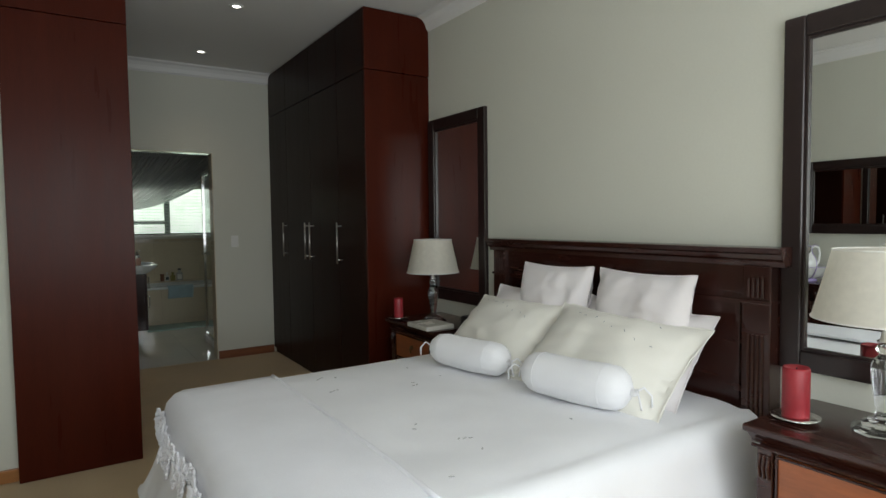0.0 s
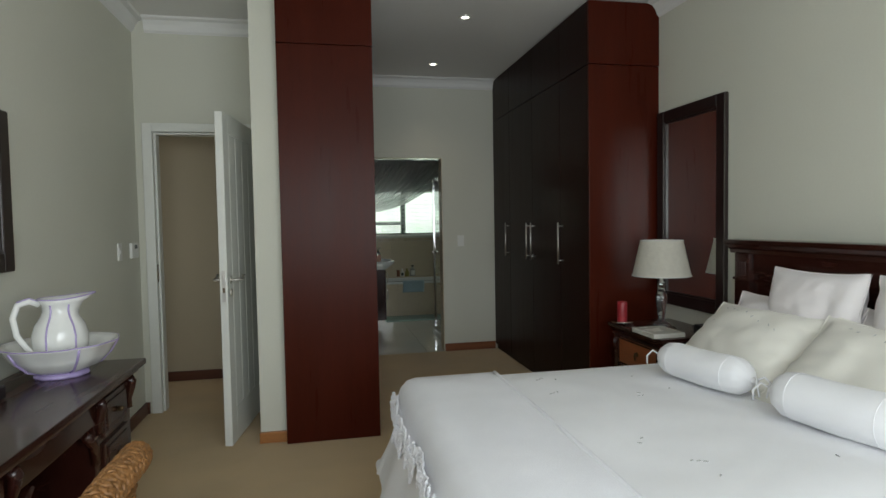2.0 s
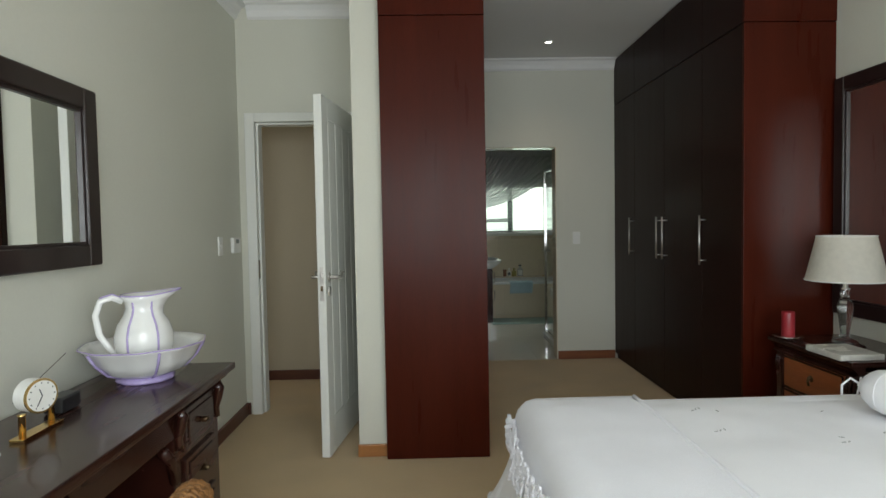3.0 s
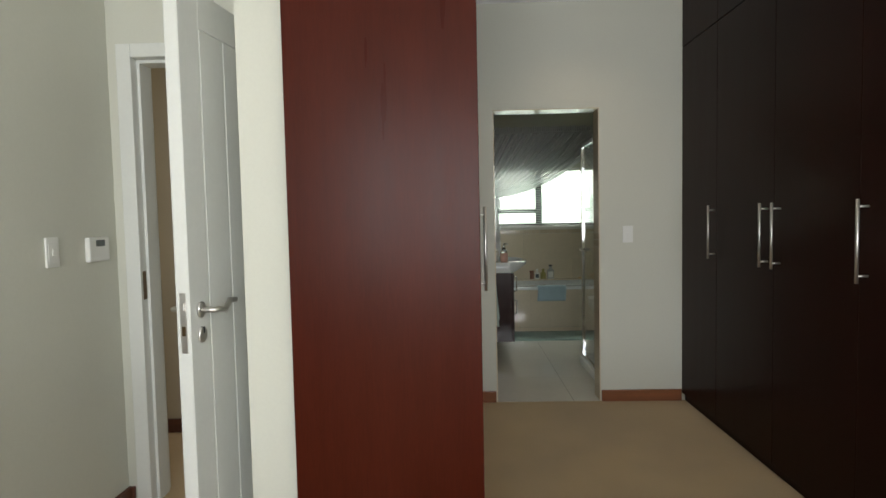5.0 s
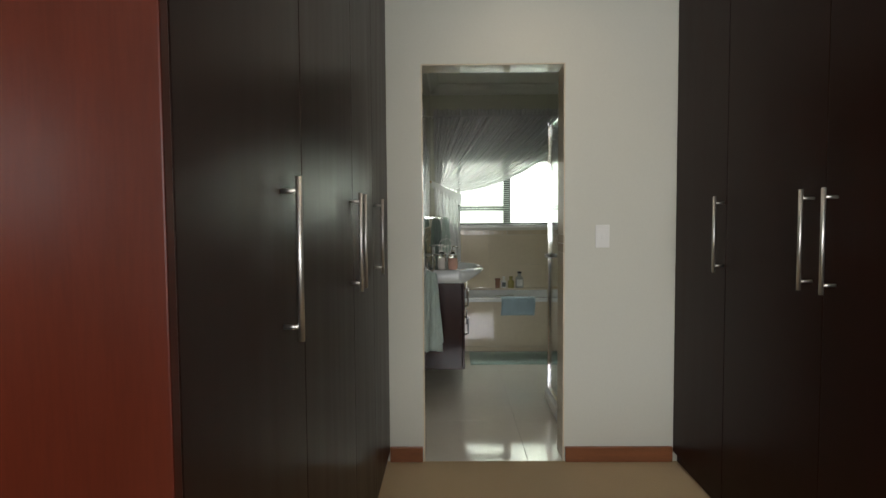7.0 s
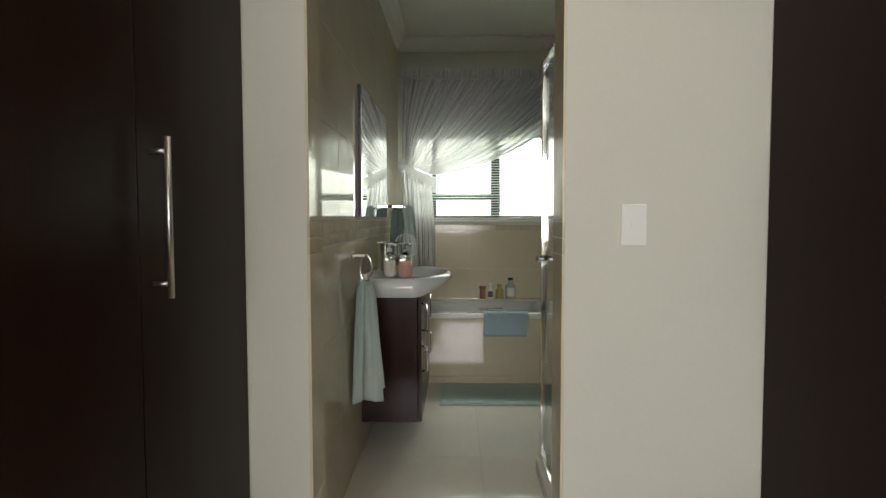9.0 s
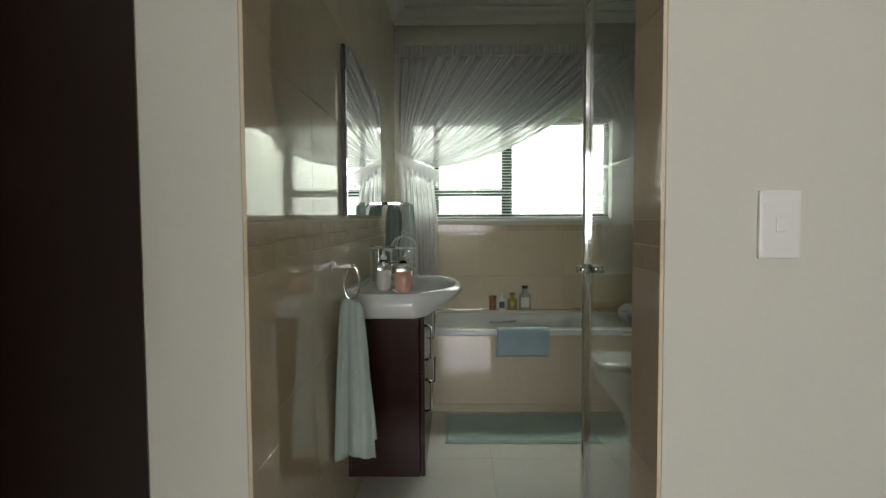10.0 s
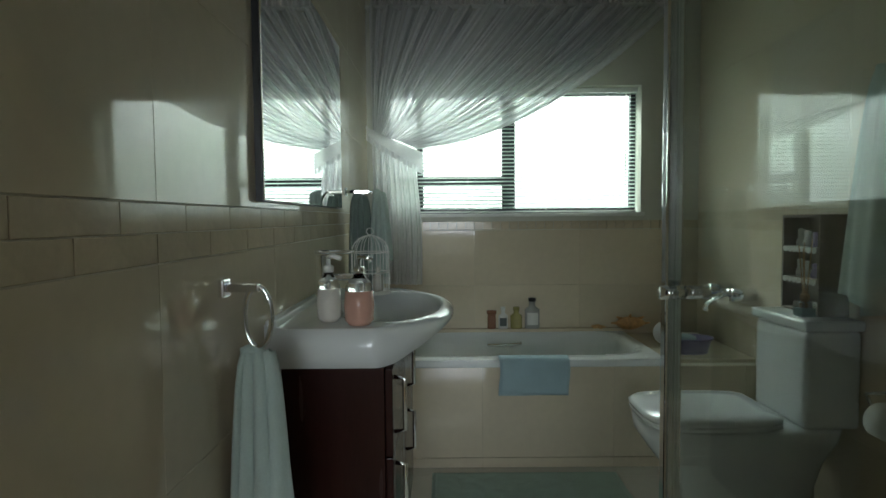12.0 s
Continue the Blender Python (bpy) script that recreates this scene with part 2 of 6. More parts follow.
def part(name, bm, mat, parent, label="", smooth=False):
    """Links a bmesh, made in world places, as one mesh object under a thing or a part."""
    o = ORG.get(parent.name, Vector((0, 0, 0))) if parent else Vector((0, 0, 0))
    bmesh.ops.translate(bm, verts=bm.verts, vec=-o)
    me = bpy.data.meshes.new(name)
    bm.to_mesh(me)
    bm.free()
    if smooth:
        for p in me.polygons:
            p.use_smooth = True
    ob = new(name, me)
    me.materials.append(mat)
    if parent:
        ob.parent = parent
    ORG[ob.name] = o
    if label:
        ob["label"] = label
    return ob


def single(name, bm, mat, label, category, group="", kind="", smooth=False):
    return tagged(part(name, bm, mat, None, "", smooth), label, category, group, kind)


def structure(name, bm, mat, label, category, smooth=False):
    return single(name, bm, mat, label, category, "", "structure", smooth)


def box(x0, y0, z0, x1, y1, z1, bevel=0.0, seg=2, bm=None):
    own = bmesh.new()
    r = bmesh.ops.create_cube(own, size=1)
    bmesh.ops.transform(own, matrix=Matrix.Translation(((x0 + x1) / 2, (y0 + y1) / 2, (z0 + z1) / 2)) @ Matrix.Diagonal((x1 - x0, y1 - y0, z1 - z0, 1)), verts=r["verts"])
    if bevel:
        bmesh.ops.bevel(own, geom=own.edges[:], offset=bevel, segments=seg, affect="EDGES", profile=0.6)
    return join(bm, own)


def join(bm, own):
    if bm is None:
        return own
    me = bpy.data.meshes.new("tmp")
    own.to_mesh(me)
    own.free()
    bm.from_mesh(me)
    bpy.data.meshes.remove(me)
    return bm


def lathe(cx, cy, z0, prof, seg=32, bm=None, sx=1.0, sy=1.0, flute=0.0, flutes=0):
    """prof: (radius, height) pairs from the base up."""
    own = bmesh.new()
    rings = []
    for r, h in prof:
        ring = []
        for i in range(seg):
            a = 2 * math.pi * i / seg
            k = r * (1 + flute * math.cos(flutes * a))
            ring.append(own.verts.new((cx + k * sx * math.cos(a), cy + k * sy * math.sin(a), z0 + h)))
        rings.append(ring)
    for p, q in zip(rings, rings[1:]):
        for i in range(seg):
            own.faces.new((p[i], p[(i + 1) % seg], q[(i + 1) % seg], q[i]))
    if prof[0][0] > 1e-4:
        own.faces.new(rings[0][::-1])
    if prof[-1][0] > 1e-4:
        own.faces.new(rings[-1])
    bmesh.ops.remove_doubles(own, verts=own.verts, dist=1e-6)
    return join(bm, own)


def tube(points, r, seg=10, bm=None, closed=False, r_end=None):
    own = bmesh.new()
    pts = [Vector(p) for p in points]
    n = len(pts)
    rings, up = [], None
    for i, p in enumerate(pts):
        if closed:
            d = pts[(i + 1) % n] - pts[i - 1]
        else:
            d = pts[min(i + 1, n - 1)] - pts[max(i - 1, 0)]
        d.normalize()
        if up is None:
            up = Vector((0, 0, 1)) if abs(d.z) < 0.9 else Vector((1, 0, 0))
        side = d.cross(up).normalized()
        up = side.cross(d).normalized()
        rr = r if r_end is None else r + (r_end - r) * i / max(1, n - 1)
        rings.append([own.verts.new(p + side * rr * math.cos(2 * math.pi * k / seg) + up * rr * math.sin(2 * math.pi * k / seg)) for k in range(seg)])
    for i in range(n if closed else n - 1):
        p, q = rings[i], rings[(i + 1) % n]
        for k in range(seg):
            own.faces.new((p[k], p[(k + 1) % seg], q[(k + 1) % seg], q[k]))
    if not closed:
        own.faces.new(rings[0][::-1])
        own.faces.new(rings[-1])
    bmesh.ops.recalc_face_normals(own, faces=own.faces)
    return join(bm, own)


def sheet(f, nu, nv, thick=0.0, bm=None):
    """A grid over u, v in 0..1 at f(u, v); given a thickness it is closed behind."""
    own = bmesh.new()
    g = [[own.verts.new(f(u / nu, v / nv)) for v in range(nv + 1)] for u in range(nu + 1)]
    for i in range(nu):
        for j in range(nv):
            own.faces.new((g[i][j], g[i + 1][j], g[i + 1][j + 1], g[i][j + 1]))
    if thick:
        bmesh.ops.recalc_face_normals(own, faces=own.faces)
        bmesh.ops.solidify(own, geom=own.faces[:], thickness=thick)
    return join(bm, own)


def profile_y(prof, y0, y1, bm=None):
    """A moulding: a closed outline of (x, z) pairs drawn out from y0 to y1."""
    own = bmesh.new()
    a = [own.verts.new((x, y0, z)) for x, z in prof]
    b = [own.verts.new((x, y1, z)) for x, z in prof]
    k = len(prof)
    for i in range(k):
        own.faces.new((a[i], a[(i + 1) % k], b[(i + 1) % k], b[i]))
    own.faces.new(a[::-1])
    own.faces.new(b)
    bmesh.ops.recalc_face_normals(own, faces=own.faces)
    return join(bm, own)


def profile_x(prof, x0, x1, bm=None):
    own = profile_y(prof, x0, x1)
    bmesh.ops.transform(own, matrix=Matrix(((0, 1, 0, 0), (1, 0, 0, 0), (0, 0, 1, 0), (0, 0, 0, 1))), verts=own.verts)
    bmesh.ops.recalc_face_normals(own, faces=own.faces)
    return join(bm, own)


def ball(c, r, sx=1, sy=1, sz=1, bm=None, seg=14):
    own = bmesh.new()
    bmesh.ops.create_uvsphere(own, u_segments=seg, v_segments=seg // 2 + 2, radius=r)
    bmesh.ops.transform(own, matrix=Matrix.Translation(c) @ Matrix.Diagonal((sx, sy, sz, 1)), verts=own.verts)
    return join(bm, own)


def rod(a, b, r, seg=12, bm=None):
    return tube([a, b], r, seg, bm)


# ---- setting: bedroom, dressing passage, passage beyond the door ----
XL, XR, YB, YE, YD, CZ = -0.815, 2.80, 0.10, 5.50, 6.935, 2.85
structure("floor", box(-2.7, YB - 0.2, -0.1, XR + 0.2, YD, 0.0), CARPET, "beige cut-pile carpet over the bedroom and passage floor", "carpet")
structure("ceiling", box(-2.7, YB - 0.2, CZ, XR + 0.2, YD + 0.16, CZ + 0.1), CEIL, "flat white painted bedroom ceiling", "ceiling")
structure("wall_west", box(XL - 0.15, YB - 0.2, 0, XL, YE, CZ), WALL, "plain pale green-grey painted wall behind the desk", "wall")
structure("wall_east", box(XR, YB - 0.2, 0, XR + 0.15, YD, CZ), WALL, "plain pale cream-green painted wall behind the bed", "wall")
WX0, WX1, WZ0, WZ1 = -0.5, 2.5, 0.75, 2.3
bm = box(XL, YB - 0.2, 0, WX0, YB, CZ)
box(WX1, YB - 0.2, 0, XR, YB, CZ, bm=bm)
box(WX0, YB - 0.2, 0, WX1, YB, WZ0, bm=bm)
box(WX0, YB - 0.2, WZ1, WX1, YB, CZ, bm=bm)
structure("wall_south", bm, WALL, "pale painted wall with the bedroom window in it", "wall")
# wall with the entry door, and the pier that ends the partition
DX0, DX1, DZ = -0.712, 0.02, 2.06
bm = box(XL - 0.15, YE, 0, DX0, YE + 0.15, CZ)
box(DX1, YE, 0, 0.075, YE + 0.15, CZ, bm=bm)
box(DX0, YE, DZ, DX1, YE + 0.15, CZ, bm=bm)
structure("wall_entry", bm, WALL, "pale green-grey wall round the entry door", "wall")
structure("wall_pier", box(0.075, 4.69, 0, 0.235, YD, CZ), WALL, "pale painted partition wall end beside the wardrobe", "wall")
bm = box(-2.7, 6.42, 0, 0.075, 6.55, CZ)
box(-2.7, YE + 0.15, 0, XL - 0.15, YE + 0.16, CZ, bm=bm)
structure("wall_passage", bm, PASSAGE, "plain tan painted wall of the passage beyond the door", "wall")
# unseen end wall with an invented opening for the passage fill lamp
bm = box(-2.7, YE, 0, -2.6, 6.42, 0.9)
box(-2.7, YE, 2.2, -2.6, 6.42, CZ, bm=bm)
structure("wall_passage_end", bm, PASSAGE, "added unseen tan end wall of the passage, open for the fill lamp", "wall")
# wall to the bathroom with its opening
BX0, BX1, BZ, BT = 0.99, 1.716, 2.035, 0.15
bm = box(0.235, YD, 0, BX0, YD + BT, CZ)
box(BX1, YD, 0, XR + 0.15, YD + BT, CZ, bm=bm)
box(BX0, YD, BZ, BX1, YD + BT, CZ, bm=bm)
structure("wall_bathroom_door", bm, WALL, "pale painted wall round the open bathroom doorway", "wall")


def cornice_profile(s, x, z, d):
    return [(x, z), (x + s * d, z), (x + s * d * 0.92, z - 0.012), (x + s * d * 0.6, z - 0.022), (x + s * d * 0.34, z - 0.05), (x + s * d * 0.2, z - 0.085), (x, z - 0.1)]


structure("trim_cornice_west", profile_y(cornice_profile(1, XL, CZ - 0.002, 0.09), YB, YE), CEIL, "white coved plaster cornice over the desk wall", "cornice")
structure("trim_cornice_east", profile_y(cornice_profile(-1, XR, CZ - 0.002, 0.09), YB, 4.66), CEIL, "white coved plaster cornice over the bed wall", "cornice")
structure("trim_cornice_entry", profile_x(cornice_profile(-1, YE, CZ - 0.002, 0.09), XL + 0.09, 0.075), CEIL, "white coved plaster cornice over the entry door", "cornice")
structure("trim_cornice_north", profile_x(cornice_profile(-1, YD, CZ - 0.002, 0.09), 0.78, 2.29), CEIL, "white coved plaster cornice over the bathroom doorway", "cornice")
structure("baseboard_west", box(XL, YB, 0.001, XL + 0.018, YE, 0.085, 0.004), SKIRT_DARK, "dark reddish wooden skirting board along the wall", "skirting")
structure("baseboard_entry", box(XL + 0.018, YE - 0.018, 0.001, DX0 - 0.07, YE, 0.085, 0.004), SKIRT_DARK, "dark reddish wooden skirting board beside the door", "skirting")
structure("baseboard_pier", box(0.068, 4.672, 0.001, 0.237, 4.692, 0.07, 0.004), SKIRT_LIT, "wooden skirting at the partition end in a lit orange-brown tone", "skirting")
structure("baseboard_north", box(BX1 + 0.004, YD - 0.018, 0.001, 2.27, YD, 0.08, 0.004), SKIRT, "red-brown wooden skirting board beside the bathroom doorway", "skirting")
structure("baseboard_north_short", box(0.816, YD - 0.018, 0.001, BX0 - 0.004, YD, 0.08, 0.004), SKIRT, "short red-brown wooden skirting board by the doorway", "skirting")
structure("baseboard_passage", box(-2.6, 6.40, 0.001, 0.075, 6.42, 0.085, 0.004), SKIRT_DARK, "dark wooden skirting board in the passage", "skirting")
structure("baseboard_east", box(XR - 0.018, YB, 0.001, XR, 4.64, 0.085, 0.004), SKIRT_DARK, "dark wooden skirting board behind the bed", "skirting")

# bedroom window behind the walker
win = thing("window_1", (WX0, YB, WZ0), "black aluminium bedroom window with clear panes", "window", kind="structure")
bm = box(WX0, YB - 0.12, WZ0, WX0 + 0.05, YB - 0.06, WZ1)
box(WX1 - 0.05, YB - 0.12, WZ0, WX1, YB - 0.06, WZ1, bm=bm)
box(WX0, YB - 0.12, WZ0, WX1, YB - 0.06, WZ0 + 0.05, bm=bm)
box(WX0, YB - 0.12, WZ1 - 0.05, WX1, YB - 0.06, WZ1, bm=bm)
part("window_frame", bm, ALU, win)
part("mullion", box(0.97, YB - 0.11, WZ0 + 0.05, 1.03, YB - 0.07, WZ1 - 0.05, 0.003), ALU, win)

# entry door frame
df = thing("door_frame_1", (DX0, YE, 0), "white painted wooden frame round the entry door", "door frame", kind="structure")
for nm, a in (("jamb", (DX0 - 0.055, YE - 0.02, 0.001, DX0 + 0.012, YE + 0.16, DZ + 0.05)), ("jamb", (DX1 - 0.012, YE - 0.02, 0.001, DX1 + 0.052, YE + 0.16, DZ + 0.05)), ("head", (DX0 + 0.012, YE - 0.02, DZ - 0.012, DX1 - 0.012, YE + 0.16, DZ + 0.05))):
    part(nm, box(*a, bevel=0.005), DOORPAINT, df)
for nm, a in (("stop", (DX0 + 0.012, YE + 0.03, 0.001, DX0 + 0.026, YE + 0.12, DZ - 0.012)), ("stop", (DX0 + 0.026, YE + 0.03, DZ - 0.026, DX1 - 0.03, YE + 0.12, DZ - 0.012)), ("stop", (DX1 - 0.026, YE + 0.03, 0.001, DX1 - 0.012, YE + 0.12, DZ - 0.012))):
    part(nm, box(*a, bevel=0.002), DOORPAINT, df)
part("strike_plate", box(DX0 + 0.0125, YE - 0.004, 0.96, DX0 + 0.0145, YE + 0.022, 1.09), OLDBRASS, df, "small dark metal strike plate")

# entry door leaf, standing open, built along its own length and then turned
DW = 0.80


def door_leaf():
    t = thing("door_1", (0, 0, 0), "white painted panelled door standing half open", "door", kind="structure")
    part("leaf", box(0, -0.02, 0.008, DW, 0.02, 2.05, 0.002), DOORPAINT, t)
    for s in (-1, 1):
        y0, y1 = (0.02, 0.0235) if s > 0 else (-0.0235, -0.02)
        for a in ((0.0, 0.008, 0.11, 2.05), (DW - 0.11, 0.008, DW, 2.05), (0.11, 0.008, DW - 0.11, 0.22), (0.11, 1.93, DW - 0.11, 2.05)):
            part("rail", box(a[0], y0, a[1], a[2], y1, a[3], 0.003), DOORPAINT, t)
        n = 4
        w = (DW - 0.22) / n
        for i in range(n):
            part("panel_board", box(0.11 + w * i + 0.004, y0 * 0.5 + y1 * 0.5 - 0.002 - 0.003 * (s > 0), 0.224, 0.11 + w * (i + 1) - 0.004, y0 * 0.5 + y1 * 0.5 + 0.002 + 0.003 * (s < 0), 1.926, 0.0015), DOORPAINT, t)
        hx = DW - 0.055
        yy = s * 0.0235
        h = part("door_handle", tube([(hx, yy, 1.03), (hx, yy + s * 0.05, 1.03), (hx - 0.02, yy + s * 0.055, 1.03), (hx - 0.055, yy + s * 0.055, 1.023), (hx - 0.085, yy + s * 0.055, 1.05), (hx - 0.125, yy + s * 0.053, 1.045)], 0.009, 12), STEEL, t, "curved satin steel lever handle", True)
        for zc, nm in ((1.03, "rose"), (0.95, "keyhole_plate")):
            bm = lathe(0, 0, 0, [(0.026, 0), (0.026, 0.007), (0.02, 0.01), (0, 0.01)], 24, sx=0.8)
            bmesh.ops.transform(bm, matrix=Matrix.Translation((hx, yy, zc)) @ Matrix.Rotation(radians(-90 * s), 4, "X"), verts=bm.verts)
            part(nm, bm, STEEL, t, "satin steel", True)
        part("keyhole", box(hx - 0.004, min(yy + s * 0.0095, yy + s * 0.011), 0.955, hx + 0.004, max(yy + s * 0.0095, yy + s * 0.011), 0.975, 0.001), BLACKP, t)
    part("lock_plate", box(DW - 0.0005, -0.011, 0.90, DW + 0.0015, 0.011, 1.09, 0.0006), STEEL, t, "satin steel lock plate")
    part("latch", box(DW, -0.007, 1.035, DW + 0.008, 0.007, 1.06, 0.002), STEEL, t)
    part("bolt", box(DW, -0.006, 0.955, DW + 0.003, 0.006, 0.985, 0.001), OLDBRASS, t)
    return t


door = door_leaf()
HX, HY = -0.005, YE - 0.045
door.matrix_world = pose(HX, HY, 0, 0, 0, math.degrees(math.atan2(4.655 - HY, -0.112 - HX)))


def bar_handle(x, y, z0, z1, s, parent):
    """A steel bar pull on two stand-offs, proud of a door face towards s along x."""
    off = 0.042 if s < 0 else 0.034
    h = part("handle", rod((x + s * off, y, z0), (x + s * off, y, z1), 0.0065, 12), STEEL, parent, "brushed steel bar handle", True)
    for z in (z0 + 0.028, z1 - 0.028):
        part("stand_off", rod((x, y, z), (x + s * off, y, z), 0.005, 10), STEEL, h, "", True)


def wardrobe(label, xw, xf, y0, bounds, pulls, seam, round_side):
    """Fitted wardrobe: xw wall side, xf door face, bounds the door edges, pulls the handle places."""
    s = 1 if xf > xw else -1
    top = CZ - 0.012
    w = thing("fitted_wardrobe", ((xw + xf) / 2, (y0 + YD) / 2, 0), label, "wardrobe")
    inner = xf - s * 0.024
    lo, hi = min(xw, inner), max(xw, inner)
    part("plinth", box(lo, y0 + 0.03, 0.001, hi, YD - 0.002, 0.05), MAHOG_SHADED, w)
    part("carcass", box(lo, y0 + 0.024, 0.05, hi, YD - 0.002, top - 0.02), MAHOG_SHADED, w)
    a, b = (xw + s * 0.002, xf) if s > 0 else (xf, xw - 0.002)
    # end panels take the lit tone, doors and carcass the shaded one
    part("side_panel", box(a, y0, 0.002, b, y0 + 0.022, seam - 0.002, 0.0025), MAHOG_LIT, w, "mahogany veneered end panel in a lit red-brown tone")
    # the upper end panel, with its back corner rounded off to clear the cornice
    r = 0.09 if round_side else 0.004
    pts = [(xw + s * 0.002, seam + 0.002), (xf, seam + 0.002), (xf, top)]
    pts += [(xw + s * 0.002 + s * r * (1 - math.sin(k * math.pi / 12)), top - r * (1 - math.cos(k * math.pi / 12))) for k in range(0, 7)]
    part("upper_side_panel", profile_y(pts, y0 - 0.004, y0 + 0.02), MAHOG_LIT, w, "mahogany veneered upper end panel in a lit red-brown tone")
    for i, (d0, d1) in enumerate(zip(bounds, bounds[1:])):
        x0, x1 = min(inner + s * 0.003, xf), max(inner + s * 0.003, xf)
        d = part("door", box(x0, d0 + 0.0015, 0.055, x1, d1 - 0.0015, seam - 0.003, 0.002), MAHOG_SHADED, w)
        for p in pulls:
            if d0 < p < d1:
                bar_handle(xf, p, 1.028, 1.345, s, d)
        part("upper_door", box(x0, d0 + 0.0015, seam + 0.003, x1, d1 - 0.0015, top, 0.002), MAHOG_SHADED, w)
    return w


wardrobe("tall dark mahogany fitted wardrobe beside the bed", XR, 2.274, 4.65, [4.672, 5.15, 5.756, 6.39, YD - 0.004], [5.10, 5.70, 5.812, 6.41], 2.415, True)
wardrobe("tall dark mahogany fitted wardrobe against the partition", 0.235, 0.815, 4.625, [4.647, 5.235, 5.885, 6.38, YD - 0.004], [5.078, 5.835, 5.935, 6.43], 2.46, False)

# ---- things on the walls of the dressing passage ----
def switch(name, face, x, y, z, axis, label, w=0.07, h=0.115):
    t = thing(name, (x, y, z - h / 2), label, "light switch", "wall switches")
    d = 0.009
    if axis == "y":
        part("plate", box(x - w / 2, y - d, z - h / 2, x + w / 2, y, z + h / 2, 0.003), WHITEP, t)
        part("rim", box(x - w * 0.38, y - d - 0.002, z - h * 0.36, x + w * 0.38, y - d + 0.001, z + h * 0.3, 0.0009), WHITEP, t)
        part("rocker", box(x - w * 0.13, y - d - 0.005, z - 0.012, x + w * 0.13, y - d - 0.001, z + 0.012, 0.0018), WHITEP, t)
    else:
        part("plate", box(x, y - w / 2, z - h / 2, x + d, y + w / 2, z + h / 2, 0.003), WHITEP, t)
        part("rim", box(x + d - 0.001, y - w * 0.38, z - h * 0.36, x + d + 0.002, y + w * 0.38, z + h * 0.3, 0.0009), WHITEP, t)
        part("rocker", box(x + d + 0.001, y - w * 0.13, z - 0.012, x + d + 0.005, y + w * 0.13, z + 0.012, 0.0018), WHITEP, t)


switch("light_switch", 0, 1.905, YD, 1.165, "y", "white plastic light switch on the wall beside the doorway")
switch("light_switch", 0, XL, 5.07, 1.205, "x", "white plastic light switch on the wall near the door")
th = thing("alarm_keypad", (XL, 5.34, 1.15), "white plastic keypad with a dark display on the wall", "keypad")
part("case", box(XL, 5.27, 1.15, XL + 0.022, 5.41, 1.255, 0.008, 3), WHITEP, th)
part("display", box(XL + 0.021, 5.315, 1.215, XL + 0.0235, 5.375, 1.242, 0.0008), GREYP, th, "dark grey display")
for y in (5.125, 6.39):
    t = thing("downlight", (1.54, y, CZ - 0.006), "small lit round ceiling downlight with a pale rim", "downlight", "downlights")
    part("rim", lathe(1.54, y, CZ - 0.006, [(0.03, 0.0055), (0.03, 0.0), (0.046, 0.0), (0.05, 0.0055)], 28), WHITEP, t, "", True)
    part("bulb", lathe(1.54, y, CZ - 0.004, [(0.0, 0.0), (0.022, 0.0005), (0.03, 0.003)], 24), LAMPON, t, "glowing lamp face", True)

# ---- bathroom: setting ----
AX, AW, AY, AC = 0.93, 2.80, 10.12, 2.64
Y0 = YD + BT
structure("floor_bathroom", box(AX - 0.15, YD, -0.1, AW + 0.15, AY + 0.15, -0.004), GROUT, "pale grout bed under the bathroom floor tiles", "floor")
structure("ceiling_bathroom", box(AX - 0.15, Y0, AC, AW + 0.15, AY + 0.2, AC + 0.1), CEIL, "white painted bathroom ceiling", "ceiling")
wall_w = structure("wall_bathroom_west", box(AX - 0.15, Y0, 0, AX - 0.002, AY, AC), GROUT, "cream tiled bathroom wall behind the vanity", "wall")
wall_e = structure("wall_bathroom_east", box(AW + 0.002, Y0, 0, AW + 0.15, AY, AC), GROUT, "cream tiled bathroom wall behind the toilet", "wall")
QX0, QX1, QZ0, QZ1 = 1.02, 2.475, 1.172, 1.885
bm = box(AX - 0.15, AY, 0, QX0, AY + 0.2, AC)
box(QX1, AY, 0, AW + 0.15, AY + 0.2, AC, bm=bm)
box(QX0, AY, 0, QX1, AY + 0.2, QZ0, bm=bm)
box(QX0, AY, QZ1, QX1, AY + 0.2, AC, bm=bm)
wall_n = structure("wall_bathroom_north", bm, WALL, "painted bathroom wall with the window and tiles below it", "wall")
structure("trim_cornice_bathroom_north", profile_x(cornice_profile(-1, AY, AC - 0.002, 0.09), AX, AW), CEIL, "white coved cornice over the bathroom window", "cornice")
structure("trim_cornice_bathroom_west", profile_y(cornice_profile(1, AX, AC - 0.002, 0.09), Y0, AY - 0.09), CEIL, "white coved cornice over the vanity wall", "cornice")
structure("trim_cornice_bathroom_east", profile_y(cornice_profile(-1, AW, AC - 0.002, 0.09), Y0, AY - 0.09), CEIL, "white coved cornice over the toilet wall", "cornice")
structure("window_sill_1", box(QX0 - 0.0, AY - 0.012, QZ0 - 0.018, QX1 + 0.02, AY + 0.12, QZ0 + 0.002, 0.003), WHITEP, "narrow white window sill over the tiles", "window sill")

